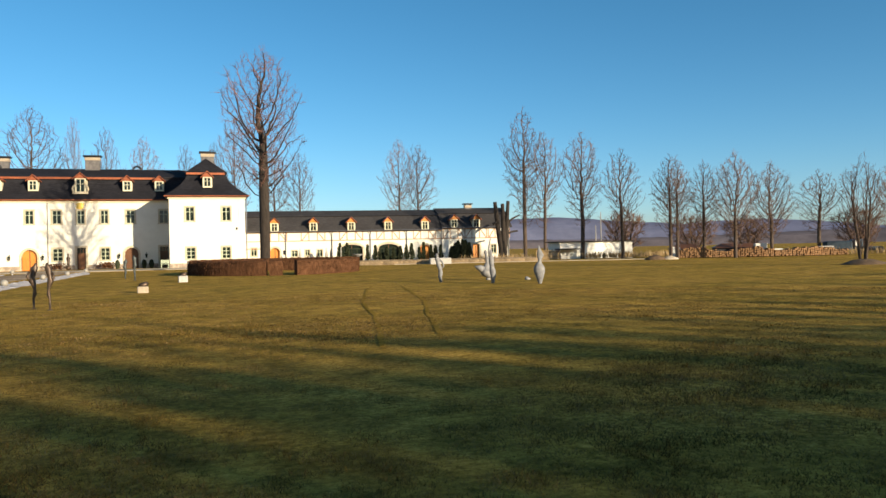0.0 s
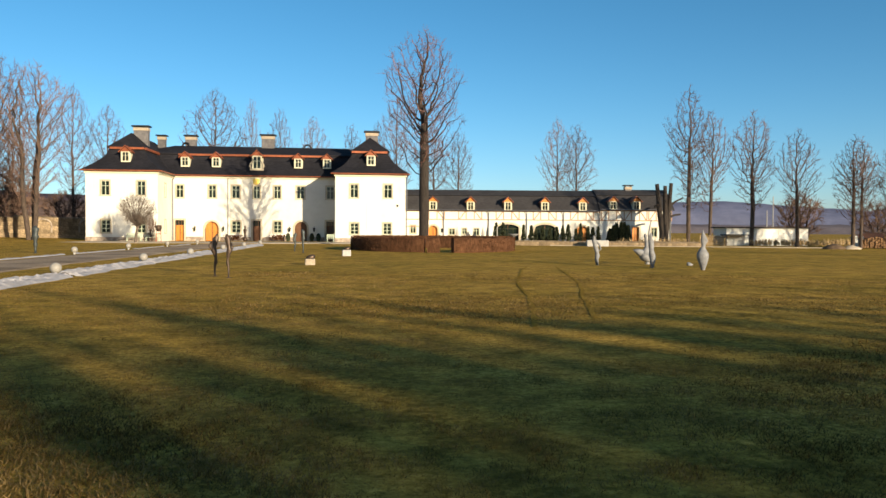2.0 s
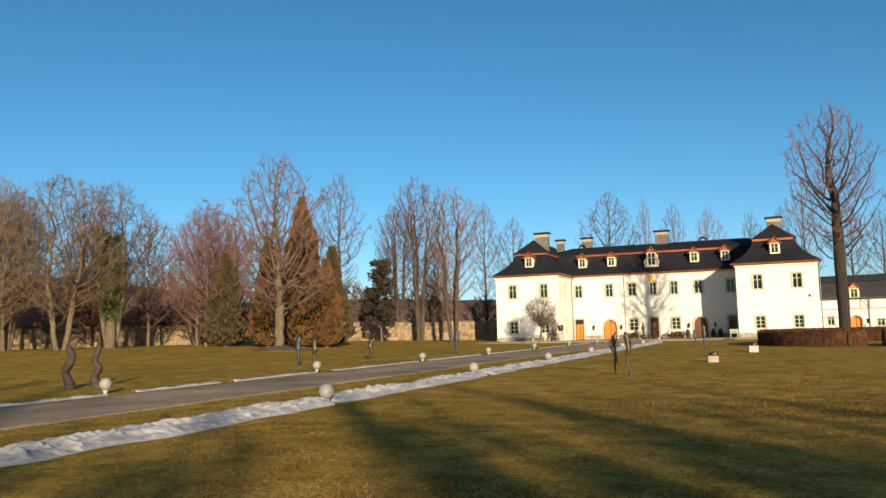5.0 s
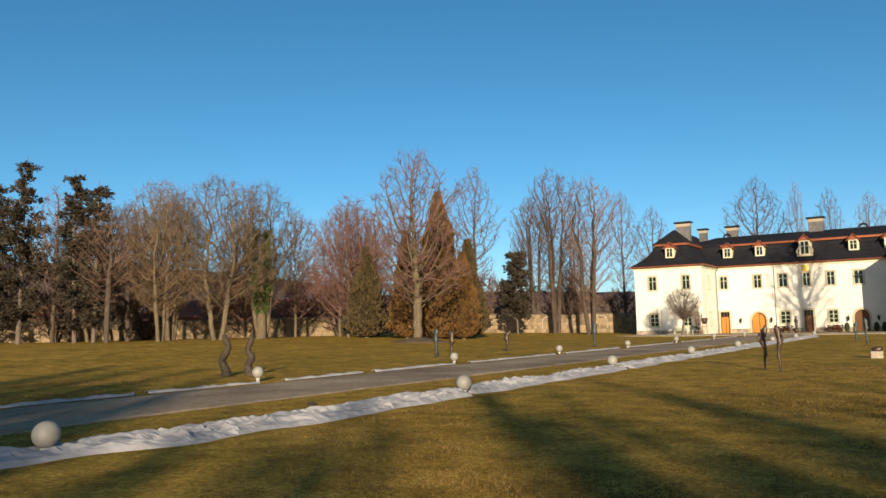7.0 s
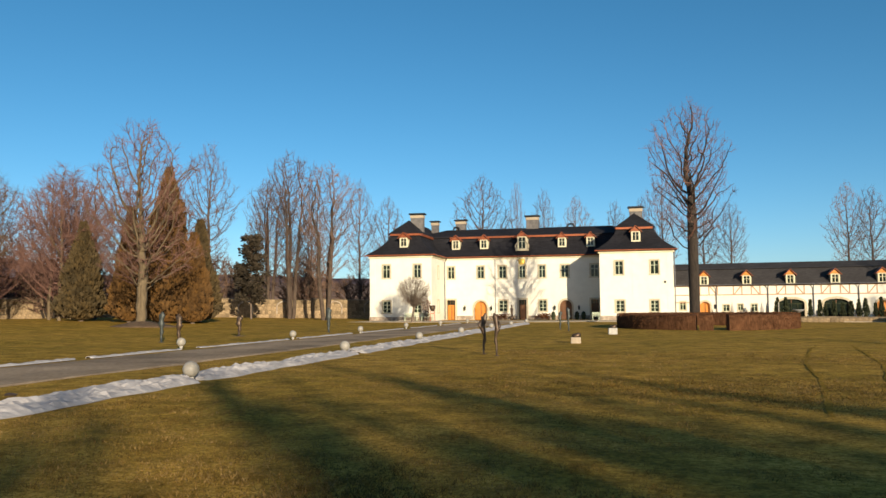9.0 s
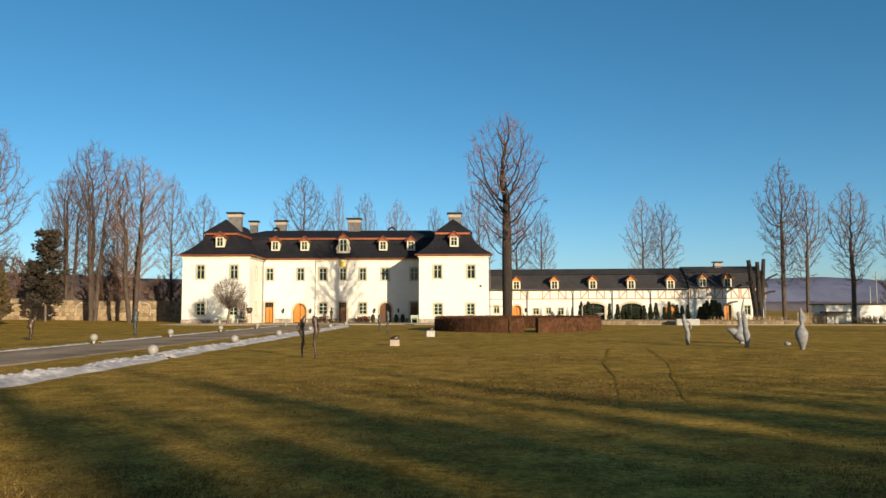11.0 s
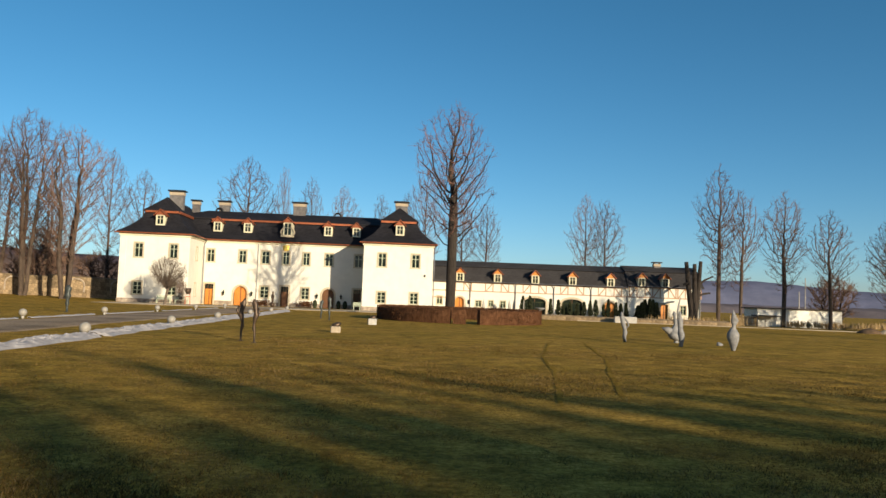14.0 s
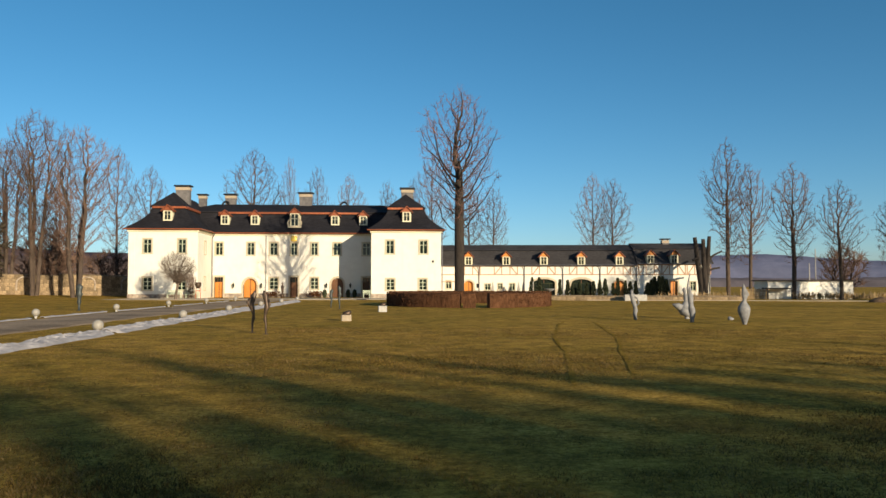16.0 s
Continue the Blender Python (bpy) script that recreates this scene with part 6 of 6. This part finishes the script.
thing("white_trough", "white box trailer beside the firewood", "trailer", at=(58.4, 69.2, 0), rz=-25, shape=Build().box(-.6, .6, -.4, .4, 0.8, 1.45, 0.03).box(-.2, 2.2, -.5, .5, 0.72, 0.84, 0.02).box(-.5, -.4, -.3, .3, 0, .8).box(1.8, 1.9, -.3, .3, 0, .8), material=WHITEWALL)
thing("white_bin", "pair of white containers behind the firewood", "container", at=(50.8, 73.6, 0), rz=-25, shape=Build().box(-.45, -.1, -.3, .3, 0, 1.25, 0.03).box(0.1, .42, -.3, .3, 0, 1.2, 0.03), material=WHITEWALL)
thing("workbench", "pale timber table among the firewood", "table", at=(64.6, 66.6, 0), rz=-20, shape=Build().box(-.8, .8, -.4, .4, 0.92, 1.02, 0.02).box(-.75, -.65, -.3, .3, 0, .92).box(.65, .75, -.3, .3, 0, .92), material=CONCRETE)
van = thing("farm_trailer", "faded blue covered farm trailer", "trailer", at=(74.0, 74.0, 0), rz=-30)
part("body", Build().box(-1.7, 1.2, -.9, .9, 0.45, 1.5, 0.12), BLUEPAINT, van)
part("cab", Build().box(1.3, 2.4, -.85, .85, 0.45, 1.7, 0.15), BLUEPAINT, van)
part("pane", Build().box(1.5, 1.9, -.88, -.84, 0.9, 1.5), WHITEWALL, van)
part("drawbar", Build().box(2.4, 4.4, -.4, .4, 0.3, 0.8, 0.1), BLUEPAINT, van)
for x in (-1.2, 2.3, 4.2):
    w = part("wheel", Build().rings([(-.1, .4, .4, 0, 0), (.1, .4, .4, 0, 0)], 14), IRON, van, at=(x, -0.9, 0.42))
    w.matrix_basis = Matrix.Translation((x, -0.9, 0.42)) @ Matrix.Rotation(math.pi / 2, 4, "X")
for x, y, s, m in ((44.6, 68.2, 1.0, EARTH), (46.2, 68.0, 0.8, GRAVEL)):
    thing("rubble_heap", "low heap of earth and stones", "heap", at=(x, y, 0), shape=Build().rings([(-.05, 1.3 * s, .9 * s, 0, 0), (.2 * s, 1.0 * s, .7 * s, .1, 0), (.4 * s, .5 * s, .4 * s, 0, 0), (.5 * s, .1, .1, .1, 0)], 14), material=m, smooth=True, group="heaps")
rr = random.Random(66)
reeds = []
for x0, y0, x1, y1, n in ((44.5, 82.0, 49.5, 79.5, 520), (30, 86, 41, 84, 420), (66, 67, 90, 66, 500), (49.5, 80, 60, 88, 260)):
    for _ in range(n):
        u = rr.random()
        x, y = x0 + (x1 - x0) * u + rr.gauss(0, .3), y0 + (y1 - y0) * u + rr.gauss(0, .3)
        reeds.append((Vector((x, y, 0)), Vector((rr.gauss(0, .2), rr.gauss(0, .2), 1)).normalized()))
thing("dry_reeds", "tall dry straw-coloured weeds along the field edge", "weeds", shape=leaf_mesh("dry_reeds", reeds, 0.75, rr, 0.05), material=REED, kind="stuff")
kerb = Build()
kerb.box(0, 30, 0, 0.22, -0.1, 0.07, 0.02)
thing("kerb", "pale stone edging along the lawn's far side", "kerb", at=(20, 78.5, 0), rz=-14, shape=kerb, material=GRAVEL, kind="structure")

# ---- tyre ruts across the lawn ----
for i, pts in enumerate((((2.95, 12.4), (3.36, 14.4), (4.3, 19), (4.9, 23.3), (5.9, 27.5), (6.85, 31.4), (7.6, 34.0)), ((4.45, 14.0), (4.6, 14.6), (5.7, 19), (6.9, 23.4), (8.0, 29), (8.8, 33.5)))):
    b, v = Build(), []
    xs, yy = [p[0] for p in pts], [p[1] for p in pts]
    for j in range(120):
        y = yy[0] + (yy[-1] - yy[0]) * j / 119
        x = float(np.interp(y, yy, xs)) + 0.08 * noise.noise((y * 0.5, i, 0))
        w = 0.05 + 0.045 * noise.noise((y * 1.3, i, 4))
        v += [(x - w, y, 0.012 + 0.035 * noise.noise(((x - w) * 0.21, y * 0.21, 3))), (x + w, y, 0.012 + 0.035 * noise.noise(((x + w) * 0.21, y * 0.21, 3)))]
    f = [(2 * j, 2 * j + 1, 2 * j + 3, 2 * j + 2) for j in range(119) if noise.noise((j * 0.55, i, 7)) > -0.22]
    thing("tyre_rut", "dark tyre rut pressed into the lawn", "tyre track", shape=b.add(v, f), material=SOIL, group="tyre tracks", kind="structure")

# ---- grass blades near the standing place ----
rg = np.random.default_rng(7)
N = 640000
d = 3.6 + 27.0 * rg.random(N) ** 1.6
a = np.radians(rg.uniform(-53, 65, N))
foot = rg.random(N) < 0.07   # round the standing place itself
d[foot] = 4.2 * np.sqrt(rg.random(foot.sum()))
a[foot] = rg.uniform(-np.pi, np.pi, foot.sum())
gx, gy = d * -np.sin(a), d * np.cos(a)
tuft = np.array([noise.noise((x * 1.9, y * 1.9, 1.0)) + 0.7 * noise.noise((x * 5.5, y * 5.5, 4.0)) for x, y in zip(gx.tolist(), gy.tolist())])
keep = ~((gx < -9.0) & (gx > -11.2) | (gx < -13.4) & (gx > -18.9)) & (tuft > rg.uniform(-1.3, 0.3, N))
gx, gy, d, tuft = gx[keep], gy[keep], d[keep], tuft[keep]
n = len(gx)
base = np.stack([gx, gy, np.full(n, -0.015)], 1)
tall = 0.022 + 0.016 * np.clip(tuft + 0.5, 0, 1.4)
ang, h, w = rg.uniform(0, np.pi, n), tall * rg.uniform(0.6, 1.5, n), rg.uniform(0.003, 0.006, n) * (0.8 + d / 20)
side = np.stack([np.cos(ang) * w, np.sin(ang) * w, np.zeros(n)], 1)
tip = base + np.stack([rg.normal(0, 0.03, n), rg.normal(0, 0.03, n), h], 1)
gv = np.stack([base - side, base + side, tip], 1).reshape(-1, 3)
gm = bpy.data.meshes.new("grass")
gm.from_pydata(gv.tolist(), [], np.arange(3 * n).reshape(-1, 3).tolist())
gm.materials.append(BLADE)
thing("grass", "short dry winter grass blades", "grass", shape=gm, kind="stuff")

# ---- stones of the walls ----
stone_wall("low_wall", "low rubble stone wall before the stable wing", (16.0, 79.6), (34.5, 75.0), 0.4, 0.4, 0.3, rnd, limit=120)
stone_wall("park_wall", "old rubble stone park wall with patches of plaster", (-66.0, 88.0), (-42.0, 101.0), 2.45, 0.6, 0.42, rnd, limit=280)
stone_wall("park_wall", "shaded rubble stone wall running up to the manor", (-41.9, 101.1), (-33.5, 105.6), 2.6, 0.6, 0.45, rnd, limit=110)
stone_wall("park_wall", "old rubble stone park wall in the trees", (-112.0, 46.0), (-66.2, 88.0), 2.45, 0.6, 0.55, rnd, limit=260)


def niche(wall, x, z, w, h):
    """A walled-up arch in the park wall: a rim of stone and a recess."""
    rim = Build()
    pts = [(x - w / 2, -0.03, z), (x - w / 2, -0.03, z + h * 0.55)] + [(x - w / 2 * math.cos(math.pi * i / 8), -0.03, z + h * 0.55 + h * 0.45 * math.sin(math.pi * i / 8)) for i in range(1, 8)] + [(x + w / 2, -0.03, z + h * 0.55), (x + w / 2, -0.03, z)]
    rim.tube(pts, [0.11] * len(pts), 6)
    part("arch", rim, PLINTH, wall, "brown stone arch of a walled-up niche")


for wl_ob in [o for o in bpy.data.objects if o.name.startswith("park_wall")]:
    for i in range({"": 5, "1": 2, "2": 7}[wl_ob.name[9:].lstrip(".0")]):
        niche(wl_ob, 3.2 + 5.1 * i, 0.9, 1.9, 1.7)
